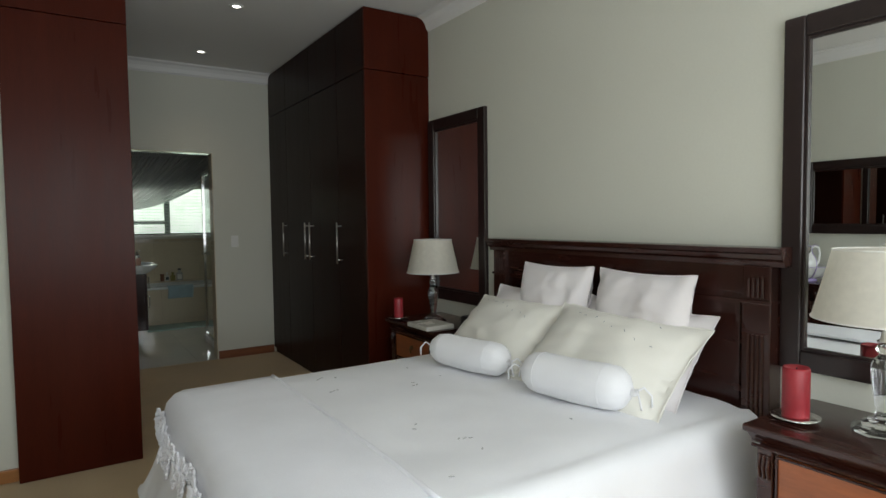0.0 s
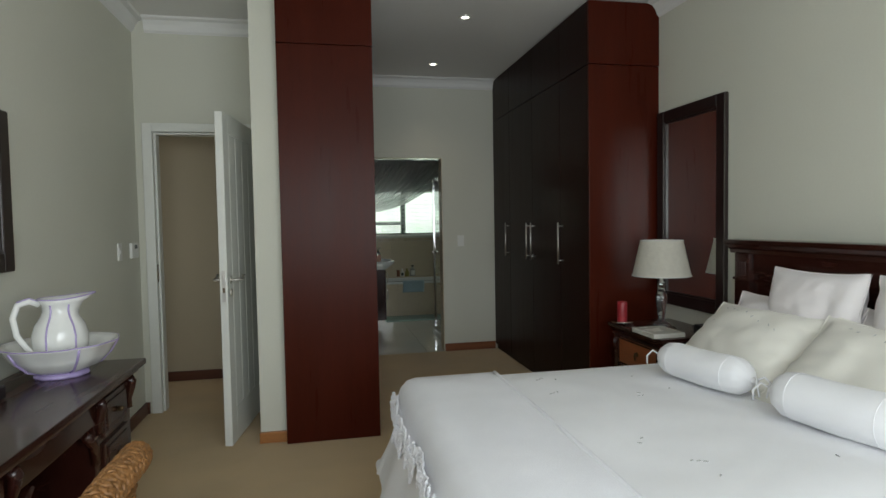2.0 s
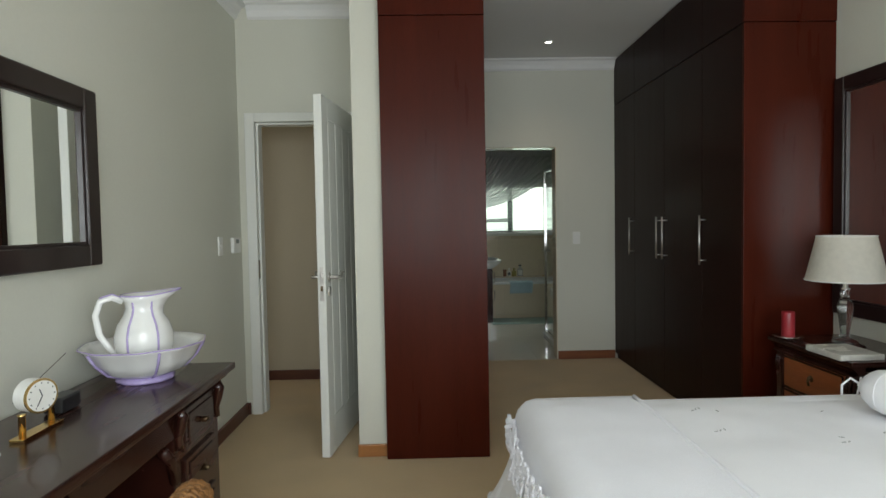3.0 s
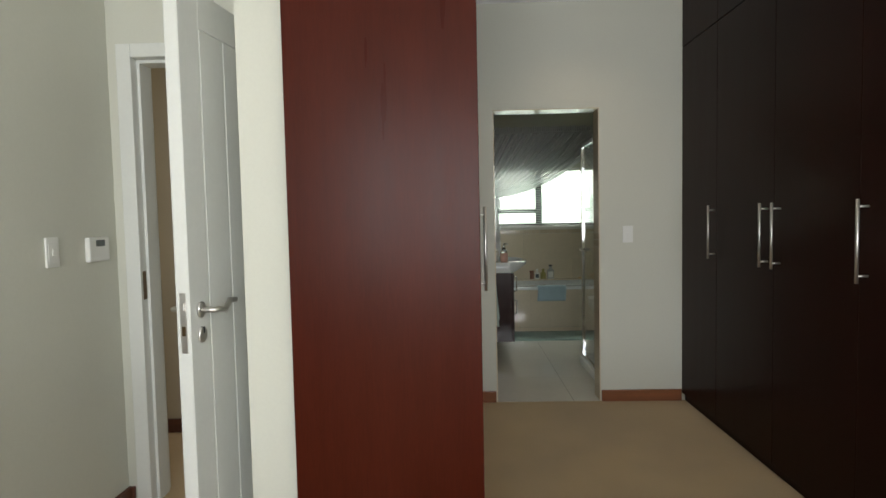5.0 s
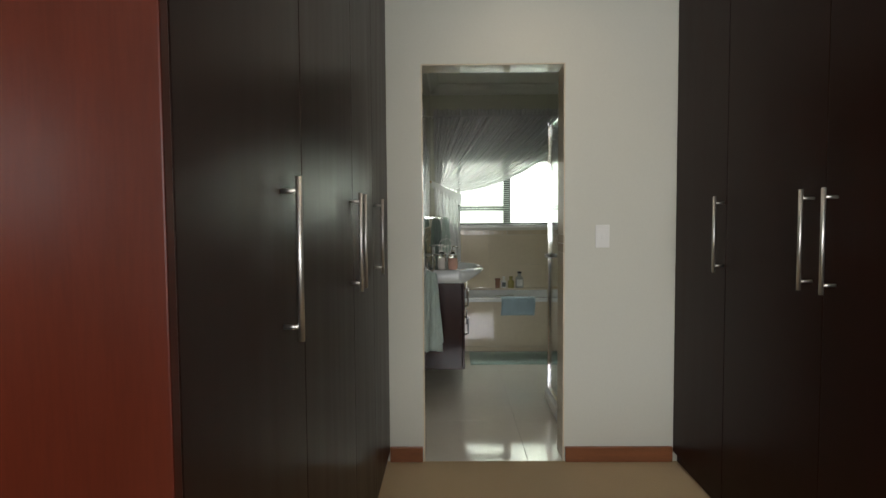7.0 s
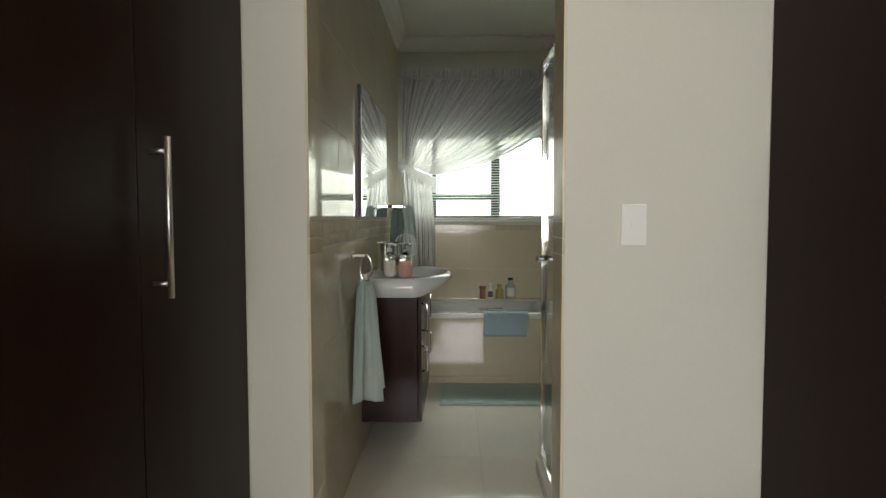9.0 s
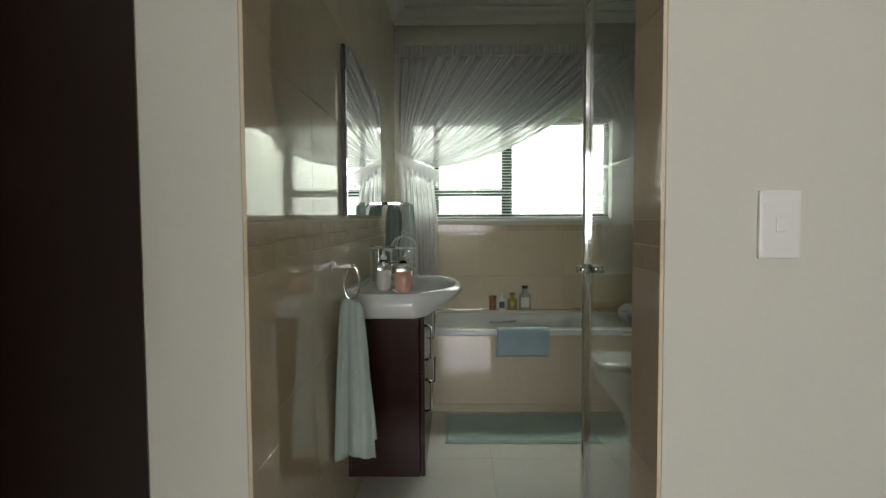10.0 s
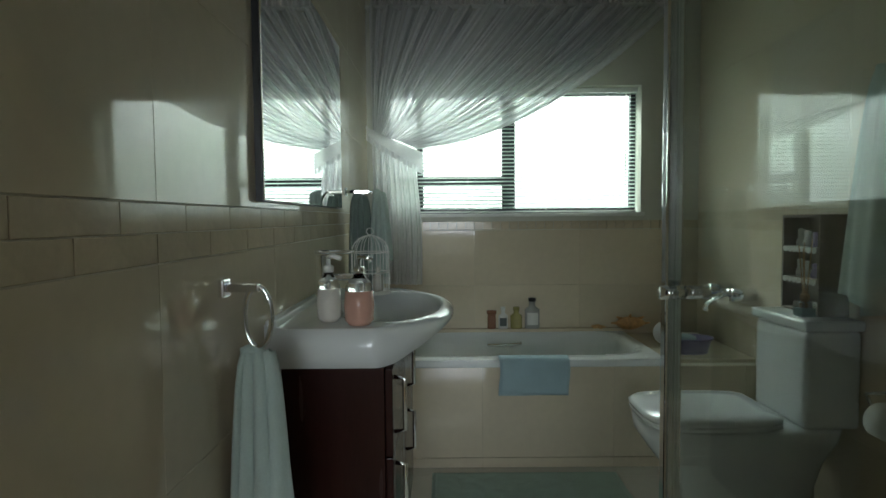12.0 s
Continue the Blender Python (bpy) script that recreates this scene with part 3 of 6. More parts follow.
# window with its venetian blind
wb = thing("window_2", (QX0, AY + 0.1, QZ0), "black aluminium bathroom window with bright panes", "window", kind="structure")
FY0, FY1 = AY + 0.10, AY + 0.14
for nm, a in (("frame_bar", (QX0, QZ0 + 0.002, QX0 + 0.035, QZ1)), ("frame_bar", (QX1 - 0.03, QZ0 + 0.002, QX1, QZ1)), ("frame_bar", (QX0 + 0.035, QZ0 + 0.002, QX1 - 0.03, QZ0 + 0.03)), ("frame_bar", (QX0 + 0.035, QZ1 - 0.035, QX1 - 0.03, QZ1)), ("mullion", (1.70, QZ0 + 0.03, 1.775, QZ1 - 0.035)), ("transom", (QX0 + 0.035, 1.335, 1.70, 1.39)), ("sash_bar", (1.205, QZ0 + 0.03, 1.24, 1.335)), ("sash_bar", (1.205, 1.39, 1.24, QZ1 - 0.035))):
    part(nm, box(a[0], FY0, a[1], a[2], FY1, a[3], 0.003), ALU, wb)
for a in ((1.24, QZ0 + 0.03, 1.70, 1.335), (1.24, 1.39, 1.70, QZ1 - 0.035), (1.775, QZ0 + 0.03, QX1 - 0.03, QZ1 - 0.035)):
    p = part("pane", box(a[0], FY0 + 0.018, a[1], a[2], FY0 + 0.022, a[3]), PANE, wb, "bright window glass")
    p.visible_shadow = False
bl = thing("venetian_blind", ((QX0 + QX1) / 2, AY + 0.06, QZ0), "white slatted venetian blind hanging in the window", "blind")
part("head_rail", box(QX0 + 0.008, AY + 0.045, QZ1 - 0.028, QX1 - 0.006, AY + 0.075, QZ1 - 0.003, 0.003), WHITEP, bl)
part("bottom_rail", box(QX0 + 0.008, AY + 0.05, QZ0 + 0.006, QX1 - 0.006, AY + 0.07, QZ0 + 0.016, 0.003), WHITEP, bl)
first = None
nsl = 31
for i in range(nsl):
    z = QZ0 + 0.03 + i * (QZ1 - QZ0 - 0.07) / (nsl - 1)
    if first is None:
        first = part("slat", sheet(lambda u, v: Vector((QX0 + 0.01 + u * (QX1 - QX0 - 0.018), AY + 0.05 + v * 0.02, z + 0.002 * math.sin(v * math.pi) + 0.009 * v)), 1, 3), SLAT, bl)
        z_first = z
    else:
        o = new("slat", first.data)
        o.parent = bl
        o.location = (0, 0, z - z_first)
for x in (1.16, 1.5, 1.95, 2.3):
    part("ladder_cord", rod((x, AY + 0.06, QZ0 + 0.01), (x, AY + 0.06, QZ1 - 0.02), 0.0012, 6), WHITEP, bl)
part("wand", rod((2.40, AY + 0.04, 1.28), (2.40, AY + 0.04, QZ1 - 0.02), 0.003, 8), WHITEP, bl)
structure("backdrop", box(-1.0, AY + 0.9, 0.2, 4.6, AY + 0.92, 3.4), OUTSIDE, "bright hazy garden light outside the bathroom window", "backdrop")

# gathered sheer curtain, drawn to one side and tied
RZ = 2.305
cr = thing("curtain_rail", (0.95, AY - 0.06, RZ), "thin white curtain rod over the bathroom window", "curtain rod")
part("rod", rod((AX + 0.005, AY - 0.06, RZ), (2.64, AY - 0.06, RZ), 0.008, 12), WHITEP, cr, "", True)
for x in (AX + 0.02, 2.63):
    part("bracket", box(x - 0.008, AY - 0.068, RZ - 0.01, x + 0.008, AY, RZ + 0.01, 0.003), WHITEP, cr)


def bez(a, b, c, t):
    return a * (1 - t) ** 2 + 2 * b * t * (1 - t) + c * t * t


def swag(u, v):
    # u runs along the rod, v from the rod down to the tie
    s = u
    x = bez(0.965 + 1.65 * s, 0.965 + 0.93 * s ** 1.1, 0.975 + 0.245 * s, v)
    z = bez(RZ - 0.012, 2.0 - 0.42 * s, 1.62 - 0.09 * s, v)
    k = 1 - 0.45 * v
    y = AY - 0.07 - 0.022 * k * math.sin(s * 2 * math.pi * 34 + 3 * math.sin(9 * s)) - 0.034 * k * math.sin(s * 2 * math.pi * 15 + 1.3 + 2 * math.sin(7 * s)) - 0.05 * v * math.sin(math.pi * min(1, s)) - 0.01
    return Vector((x + 0.006 * math.sin(s * 140) * (1 - v), y, z))


def tail(u, v):
    w = 0.23 + 0.03 * math.sin(v * 2.4)
    x = 0.965 + w * u + 0.02 * v
    z = 1.59 - 0.06 * u - v * (0.80 - 0.05 * u)
    y = AY - 0.085 - 0.02 * math.sin(u * 2 * math.pi * 7 + v * 0.8) - 0.012 * math.sin(u * 2 * math.pi * 17 + 2 * v) - 0.03 * math.sin(math.pi * u)
    return Vector((x, y, z))


def ruffle(u, v):
    x = 0.965 + 1.65 * u
    return Vector((x, AY - 0.062 - 0.014 * math.sin(u * 2 * math.pi * 60 + 2 * math.sin(11 * u)) * (0.4 + v), RZ + 0.012 + v * (0.062 + 0.006 * math.sin(u * 90))))


ct = thing("sheer_curtain", (1.1, AY - 0.07, 0.78), "white sheer gathered curtain swept aside and tied back", "curtain")
part("swag", sheet(swag, 420, 30), SHEER, ct, "", True)
part("heading", sheet(ruffle, 420, 4), SHEER, ct, "ruffled gathered heading", True)
part("pocket", rod((0.965, AY - 0.06, RZ), (2.615, AY - 0.06, RZ), 0.013, 14), SHEER, ct, "", True)
part("tail", sheet(tail, 150, 24), SHEER2, ct, "", True)
part("edge_hem", sheet(lambda u, v: swag(0.972 + 0.03 * u, v) + Vector((0, -0.006, 0)), 6, 30), SHEER2, ct, "doubled hem", True)
# cloth lying double where the gathers fold over, running from the rod to the tie
random.seed(21)
p = 0.004
while p < 0.96:
    w = random.uniform(0.004, 0.013)
    part("gather", sheet(lambda u, v: swag(p + w * u + 0.006 * math.sin(v * 4 + p * 50) * v * (1 - v), v) + Vector((0, -0.007 - 0.006 * math.sin(math.pi * u), 0)), 3, 26), SHEER2, ct, "", True)
    p += w + random.uniform(0.003, 0.011)
tb = thing("curtain_tieback", (0.95, AY - 0.1, 1.45), "white fabric tieback holding the curtain to the wall", "tieback")
part("band", sheet(lambda u, v: Vector((0.94 + 0.31 * u, AY - 0.12 - 0.05 * math.sin(math.pi * u), 1.655 - 0.15 * u ** 0.8 - 0.075 * (1 - v) * (0.6 + 0.6 * u))), 24, 5), SHEER2, tb, "", True)
part("frill", sheet(lambda u, v: Vector((0.94 + 0.31 * u, AY - 0.123 - 0.05 * math.sin(math.pi * u) - 0.008 * math.sin(u * 60), 1.655 - 0.15 * u ** 0.8 - 0.075 * (0.6 + 0.6 * u) - 0.03 * v)), 60, 3), SHEER2, tb, "", True)
part("hook", ball((0.94, AY - 0.03, 1.64), 0.012), BRASS, tb, "small brass hook", True)

# ---- vanity, basin and what stands there ----
VY0, VY1, VZ0, VZ1, VX1 = 8.20, 9.02, 0.15, 0.785, 1.235
va = thing("vanity_cabinet", (1.08, 8.6, VZ0), "dark mahogany vanity cabinet hung on the tiled wall", "vanity")
part("body", box(AX, VY0, VZ0, VX1 - 0.02, VY1, VZ1, 0.002), VANITYW, va)
for y0, y1 in ((VY0, (VY0 + VY1) / 2), ((VY0 + VY1) / 2, VY1)):
    d = part("door", box(VX1 - 0.018, y0 + 0.002, VZ0 + 0.002, VX1, y1 - 0.002, 0.56, 0.002), VANITYW, va)
    part("handle", tube([(VX1, y0 + 0.05, 0.40), (VX1 + 0.026, y0 + 0.05, 0.405), (VX1 + 0.026, y0 + 0.05, 0.525), (VX1, y0 + 0.05, 0.53)], 0.006, 10), CHROME, d, "chrome handle", True)
    w = part("drawer_front", box(VX1 - 0.018, y0 + 0.002, 0.564, VX1, y1 - 0.002, VZ1 - 0.004, 0.002), VANITYW, va)
    part("handle", tube([(VX1, y0 + 0.05, 0.61), (VX1 + 0.026, y0 + 0.05, 0.615), (VX1 + 0.026, y0 + 0.05, 0.745), (VX1, y0 + 0.05, 0.75)], 0.006, 10), CHROME, w, "chrome handle", True)
VC = (VY0 + VY1) / 2


def basin_edge(y):
    q = abs(y - VC) / 0.42
    return 1.20 + 0.19 * max(0.0, 1 - q ** 2.6)


def basin_mesh():
    own = bmesh.new()
    ny, nx = 44, 26
    top, und = [], []
    for i in range(ny + 1):
        y = VY0 - 0.012 + (VY1 - VY0 + 0.024) * i / ny
        e = basin_edge(y)
        rt, ru = [], []
        for j in range(nx + 1):
            f = j / nx
            x = AX + (e - AX) * f
            q = math.hypot((x - 1.20) / 0.155, (y - VC) / 0.30)
            z = 0.882 - (0.10 * (1 - min(1, q) ** 4) if q < 1 else 0)
            z += 0.012 * max(0, 1 - f * 6)
            if f > 0.93:
                z -= 0.012 * ((f - 0.93) / 0.07) ** 2
            rt.append(own.verts.new((x, y, z)))
            drop = VZ1 + 0.003 if x < VX1 else VZ1 + 0.003 + min(0.07, ((x - VX1) / 0.16) * 0.075)
            ru.append(own.verts.new((x, y, min(drop, 0.862))))
        top.append(rt)
        und.append(ru)
    for g, flip in ((top, False), (und, True)):
        for i in range(ny):
            for j in range(nx):
                f = (g[i][j], g[i][j + 1], g[i + 1][j + 1], g[i + 1][j])
                own.faces.new(f[::-1] if not flip else f)
    for i in range(ny):
        for j in (0, nx):
            own.faces.new((top[i][j], top[i + 1][j], und[i + 1][j], und[i][j]))
    for j in range(nx):
        for i in (0, ny):
            own.faces.new((top[i][j], top[i][j + 1], und[i][j + 1], und[i][j]))
    bmesh.ops.recalc_face_normals(own, faces=own.faces)
    return own


bs = thing("wash_basin", (1.1, VC, VZ1), "white ceramic basin with a bulging front on the vanity", "basin")
part("bowl", basin_mesh(), CERAMIC, bs, "", True)
part("back_ledge", box(AX + 0.001, VY0 - 0.01, 0.885, AX + 0.03, VY1 + 0.01, 0.905, 0.006, 3), CERAMIC, bs, "", True)
part("drain", lathe(1.20, VC, 0.783, [(0.022, 0), (0.022, 0.004), (0.0, 0.005)], 20), CHROME, bs, "chrome drain", True)
part("overflow", ball((1.035, VC, 0.862), 0.012, 0.4, 1, 1), BLACKP, bs)
fc = thing("basin_tap", (0.985, VC, 0.884), "square chrome basin mixer tap", "tap")
part("column", lathe(0.985, VC, 0.884, [(0.026, 0), (0.026, 0.004), (0.021, 0.008), (0.021, 0.15), (0.0, 0.152)], 24), CHROME, fc, "", True)
part("spout", box(0.985, VC - 0.012, 0.958, 1.105, VC + 0.012, 0.978, 0.004), CHROME, fc)
part("lever", box(0.96, VC - 0.014, 1.040, 1.085, VC + 0.014, 1.052, 0.003), CHROME, fc)


def pump_bottle(x, y, z, mat, label, r):
    t = thing("soap_dispenser", (x, y, z), label, "soap dispenser", "soap dispensers")
    part("bottle", lathe(x, y, z, [(r * 0.75, 0), (r, 0.012), (r * 1.05, 0.05), (r * 0.95, 0.085)], 24), mat, t, "", True)
    part("neck_glass", lathe(x, y, z + 0.085, [(r * 0.95, 0), (r * 0.85, 0.02), (r * 0.4, 0.035), (r * 0.36, 0.042)], 24), CRYSTAL, t, "clear upper bottle", True)
    part("collar", lathe(x, y, z + 0.127, [(0.013, 0), (0.013, 0.016), (0.006, 0.018), (0.005, 0.04)], 18), WHITEP if mat is SOAPW else CHROME, t, "", True)
    part("nozzle", tube([(x, y, z + 0.165), (x + 0.012, y - 0.01, z + 0.17), (x + 0.035, y - 0.02, z + 0.163)], 0.006, 10), WHITEP if mat is SOAPW else CHROME, t, "", True)


pump_bottle(1.065, 8.30, 0.884, SOAPW, "clear pump bottle of milky white hand soap", 0.03)
pump_bottle(1.15, 8.25, 0.884, SOAPP, "rounded pump bottle of pink hand soap", 0.036)

bc = thing("birdcage_holder", (1.10, 8.86, 0.884), "small white wire birdcage holding little bottles", "ornament")
part("tray", lathe(1.10, 8.86, 0.884, [(0.0, 0.006), (0.066, 0.006), (0.07, 0.012), (0.072, 0.0), (0.0, 0.0)], 24), WHITEP, bc)
for k in range(14):
    a = 2 * math.pi * k / 14
    c, s = math.cos(a), math.sin(a)
    part("wire", tube([(1.10 + 0.066 * c, 8.86 + 0.066 * s, 0.893), (1.10 + 0.066 * c, 8.86 + 0.066 * s, 1.03)] + [(1.10 + 0.066 * c * math.cos(q), 8.86 + 0.066 * s * math.cos(q), 1.03 + 0.06 * math.sin(q)) for q in (0.3, 0.6, 0.9, 1.2, 1.5)], 0.0016, 5), WHITEP, bc)
for z in (0.96, 1.03):
    part("hoop", tube([(1.10 + 0.067 * math.cos(k * math.pi / 12), 8.86 + 0.067 * math.sin(k * math.pi / 12), z) for k in range(24)], 0.0025, 6, closed=True), WHITEP, bc)
part("ring", tube([(1.10 + 0.012 * math.cos(k * math.pi / 8), 8.86, 1.103 + 0.012 * math.sin(k * math.pi / 8)) for k in range(16)], 0.002, 6, closed=True), WHITEP, bc)
for x, y, m in ((1.08, 8.84, CLEARB), (1.125, 8.87, SOAPW)):
    single("small_bottle", lathe(x, y, 0.892, [(0.016, 0), (0.018, 0.01), (0.018, 0.05), (0.007, 0.065), (0.007, 0.085), (0.0, 0.086)], 18), m, "tiny glass bottle standing inside the wire birdcage", "bottle", "birdcage bottles", smooth=True)

# mirror over the vanity
mv = thing("bathroom_mirror", (AX, 8.65, 1.19), "large frameless wall mirror over the vanity with a dark edge", "mirror")
part("backing", box(AX, 8.15, 1.19, AX + 0.016, 9.16, 1.835), BLACKP, mv, "black edge")
part("glass", box(AX + 0.0165, 8.153, 1.193, AX + 0.021, 9.157, 1.832, 0.001), MIRROR, mv)


def hanging_towel(name, mat, label, x0, x1, y, z1, z0, depth, flare, seed, group=""):
    """A towel folded over a ring or bar: bunched at its top and fuller lower down."""
    t = thing(name, ((x0 + x1) / 2, y, z0), label, "towel", group)
    def f(side):
        def g(u, v):
            w = 0.45 + 0.55 * v ** 0.5
            xc, hw = (x0 + x1) / 2 + 0.02 * v * flare, (x1 - x0) / 2
            ph = seed + side * 1.7
            x = xc + (u * 2 - 1) * hw * w * (1 + flare * 0.25 * v)
            yy = y + side * (0.004 + depth * v ** 0.7) + 0.013 * math.sin(u * 9 + ph) * (0.3 + v) + 0.006 * math.sin(u * 21 + ph + 2 * v)
            return Vector((x, yy, z1 - (z1 - z0) * v * (1 - 0.02 * math.sin(u * 5 + ph)) - (0.05 * (side < 0) * v)))
        return g
    part("front_fold", sheet(f(-1), 26, 24, 0.008), mat, t, "", True)
    part("back_fold", sheet(f(1), 26, 24, 0.008), mat, t, "", True)
    part("top_fold", tube([(x0 + (x1 - x0) * (0.28 + 0.44 * k / 6), y, z1 - 0.004 + 0.006 * math.sin(k)) for k in range(7)], 0.013, 10), mat, t, "", True)
    return t


def towel_ring(x, y, z, label, reach, r):
    t = thing("towel_ring", (x, y, z), label, "towel ring", "towel rings")
    part("wall_rose", box(x, y - 0.02, z - 0.018, x + 0.012, y + 0.02, z + 0.018, 0.004), CHROME, t)
    part("arm", box(x + 0.01, y - 0.009, z - 0.008, x + reach, y + 0.009, z + 0.008, 0.003), CHROME, t)
    part("ring", tube([(x + reach - 0.005 + r * 0.65 * math.sin(k * math.pi / 14), y, z - r * 1.4 + r * 1.45 * math.cos(k * math.pi / 14)) for k in range(28)], 0.0055, 10, closed=True), CHROME, t, "chrome ring", True)


towel_ring(AX, 7.93, 1.015, "chrome wall ring holding a pale green hand towel", 0.075, 0.041)
hanging_towel("hand_towel", TEAL, "pale green terry hand towel hanging through a chrome ring", 0.935, 1.06, 7.93, 0.89, 0.40, 0.02, 0.5, 0.4)
towel_ring(AX, 9.33, 1.265, "chrome wall ring holding folded bath towels", 0.11, 0.07)
hanging_towel("hand_towel", DGREEN, "grey-green terry towel hanging on the far ring", 0.945, 1.06, 9.31, 1.245, 0.80, 0.03, 0.2, 1.4)
hanging_towel("hand_towel", TEAL, "pale blue-green terry towel folded over the far ring", 1.045, 1.125, 9.29, 1.26, 0.96, 0.05, 0.2, 2.4)

# ---- bath ----
TY, TZ, TX1 = 9.43, 0.475, 2.36
bt = thing("bathtub", (1.65, 9.75, 0), "white built-in bath behind a polished tiled apron", "bath")


def tub():
    own = bmesh.new()
    nx, ny = 60, 30
    g = []
    for i in range(nx + 1):
        row = []
        for j in range(ny + 1):
            x, y = AX + (TX1 - AX) * i / nx, TY - 0.012 + (AY - 0.01 - TY + 0.012) * j / ny
            qx, qy = (x - (AX + TX1) / 2) / 0.65, (y - (TY + AY) / 2 - 0.01) / 0.285
            q = (abs(qx) ** 5 + abs(qy) ** 5) ** 0.2
            z = TZ + 0.03
            if q < 1:
                z -= 0.36 * (1 - q ** 6) ** 0.7
            row.append(own.verts.new((x, y, z)))
        g.append(row)
    for i in range(nx):
        for j in range(ny):
            own.faces.new((g[i][j], g[i + 1][j], g[i + 1][j + 1], g[i][j + 1]))
    return own


part("tub", tub(), ACRYL, bt, "", True)
part("rim_lip", box(AX, TY - 0.018, TZ - 0.006, TX1, TY + 0.004, TZ + 0.031, 0.008, 3), ACRYL, bt, "", True)
part("apron", box(AX, TY + 0.006, 0.0, TX1 + 0.44, TY + 0.05, TZ - 0.008), GROUT, bt, "tiled apron")
part("grab_handle", tube([(1.60, TY + 0.60, 0.44), (1.60, TY + 0.565, 0.445), (1.68, TY + 0.555, 0.447), (1.78, TY + 0.565, 0.452), (1.78, TY + 0.60, 0.452)], 0.008, 10), CHROME, bt, "chrome grab handle", True)
structure("ledge_bath_end", box(TX1, TY + 0.05, 0, AW, AY, TZ + 0.01, 0.003), TILE, "cream tiled ledge at the end of the bath", "ledge")
structure("ledge_bath_back", box(AX, AY - 0.055, TZ + 0.028, TX1, AY - 0.002, TZ + 0.045, 0.004), TILE, "narrow tiled ledge under the window wall", "ledge")

tw = thing("bath_towel", (1.77, TY, 0.34), "pale blue terry towel folded over the bath rim", "towel")
part("front_drop", sheet(lambda u, v: Vector((1.605 + 0.315 * u + 0.004 * math.sin(v * 5), TY - 0.025 - 0.004 * math.sin(u * 7), TZ + 0.036 - 0.165 * v)), 16, 10, 0.008), BLUET, tw, "", True)
part("rim_fold", sheet(lambda u, v: Vector((1.605 + 0.315 * u, TY - 0.025 + 0.07 * v, TZ + 0.036 + 0.006 * math.sin(v * 3))), 12, 6, 0.008), BLUET, tw, "", True)


def toiletry(x, r, h, mat, label, neck, square=False):
    t = thing("toiletry_bottle", (x, AY - 0.03, TZ + 0.045), label, "bottle", "bottles on the bath ledge")
    z = TZ + 0.045
    part("bottle", lathe(x, AY - 0.03, z, [(r * 0.92, 0), (r, 0.006), (r, h * 0.7), (r * neck, h * 0.82), (r * neck, h)], 20, sy=0.55), mat, t, "", True)
    part("cap", lathe(x, AY - 0.03, z + h, [(r * neck * 1.25, 0), (r * neck * 1.25, 0.018), (0, 0.02)], 16), WHITEP if mat is LABEL else BLACKP if mat is CLEARB else mat, t, "", True)
    if mat in (CLEARB, LABEL):
        part("label", sheet(lambda u, v: Vector((x + r * 1.01 * math.sin((u - 0.5) * 1.6), AY - 0.03 - 0.55 * r * 1.03 * math.cos((u - 0.5) * 1.6) - 0.001, z + h * (0.14 + 0.45 * v))), 8, 1), GREYP if mat is LABEL else LABEL, t)


toiletry(1.625, 0.024, 0.085, AMBER, "small amber cosmetic jar on the bath ledge", 0.95)
toiletry(1.69, 0.027, 0.105, LABEL, "white labelled lotion bottle on the bath ledge", 0.4)
toiletry(1.765, 0.033, 0.105, OLIVE, "olive green bath oil bottle on the ledge", 0.45)
toiletry(1.855, 0.042, 0.155, CLEARB, "tall glass bottle with a pale label on the ledge", 0.42)
sh = thing("sea_shell", (2.40, AY - 0.06, TZ + 0.045), "orange spiky sea shell lying on the bath ledge", "shell")
bm = ball((2.40, AY - 0.06, TZ + 0.075), 0.06, 1.3, 0.7, 0.6)
for v in bm.verts:
    k = 1 + 0.22 * noise.noise(v.co * 30)
    v.co = Vector((2.40, AY - 0.06, TZ + 0.07)) + (v.co - Vector((2.40, AY - 0.06, TZ + 0.07))) * k
part("body", bm, SHELL, sh, "", True)
for k in range(5):
    a = k * math.pi / 4
    part("spike", tube([(2.40 + 0.05 * math.cos(a), AY - 0.06, TZ + 0.075 + 0.025 * math.sin(a)), (2.40 + 0.11 * math.cos(a), AY - 0.07, TZ + 0.078 + 0.05 * math.sin(a))], 0.014, 8, r_end=0.003), SHELL, sh, "", True)
single("sea_star", lathe(2.23, AY - 0.03, TZ + 0.045, [(0.03, 0), (0.03, 0.008), (0.0, 0.02)], 20, flute=0.4, flutes=5), SHELL, "small dried starfish lying on the bath ledge", "shell")
bk = thing("storage_basket", (2.55, 9.62, TZ + 0.01), "purple plastic basket with wash things on the ledge", "basket")
part("basket_shell", lathe(2.55, 9.62, TZ + 0.01, [(0.085, 0), (0.105, 0.07), (0.11, 0.072), (0.10, 0.07), (0.08, 0.006), (0, 0.006)], 30, sy=0.7), PURPLE, bk, "", True)
part("basket_rim", tube([(2.55 + 0.11 * math.cos(k * math.pi / 15), 9.62 + 0.077 * math.sin(k * math.pi / 15), TZ + 0.082) for k in range(30)], 0.005, 8, closed=True), PURPLE, bk, "", True)
single("sponge", ball((2.53, 9.62, TZ + 0.075), 0.045, 1.2, 0.8, 0.6), BLUET, "pale blue sponge lying in the purple basket", "sponge", smooth=True)
single("bath_puff", ball((2.50, 9.80, TZ + 0.07), 0.06, 1, 1, 1, seg=20), LINEN, "white bath puff on the tiled ledge", "sponge", smooth=True)
tp = thing("bath_tap", (AW, 9.62, 0.75), "chrome wall-mounted bath mixer with two knobs", "tap")
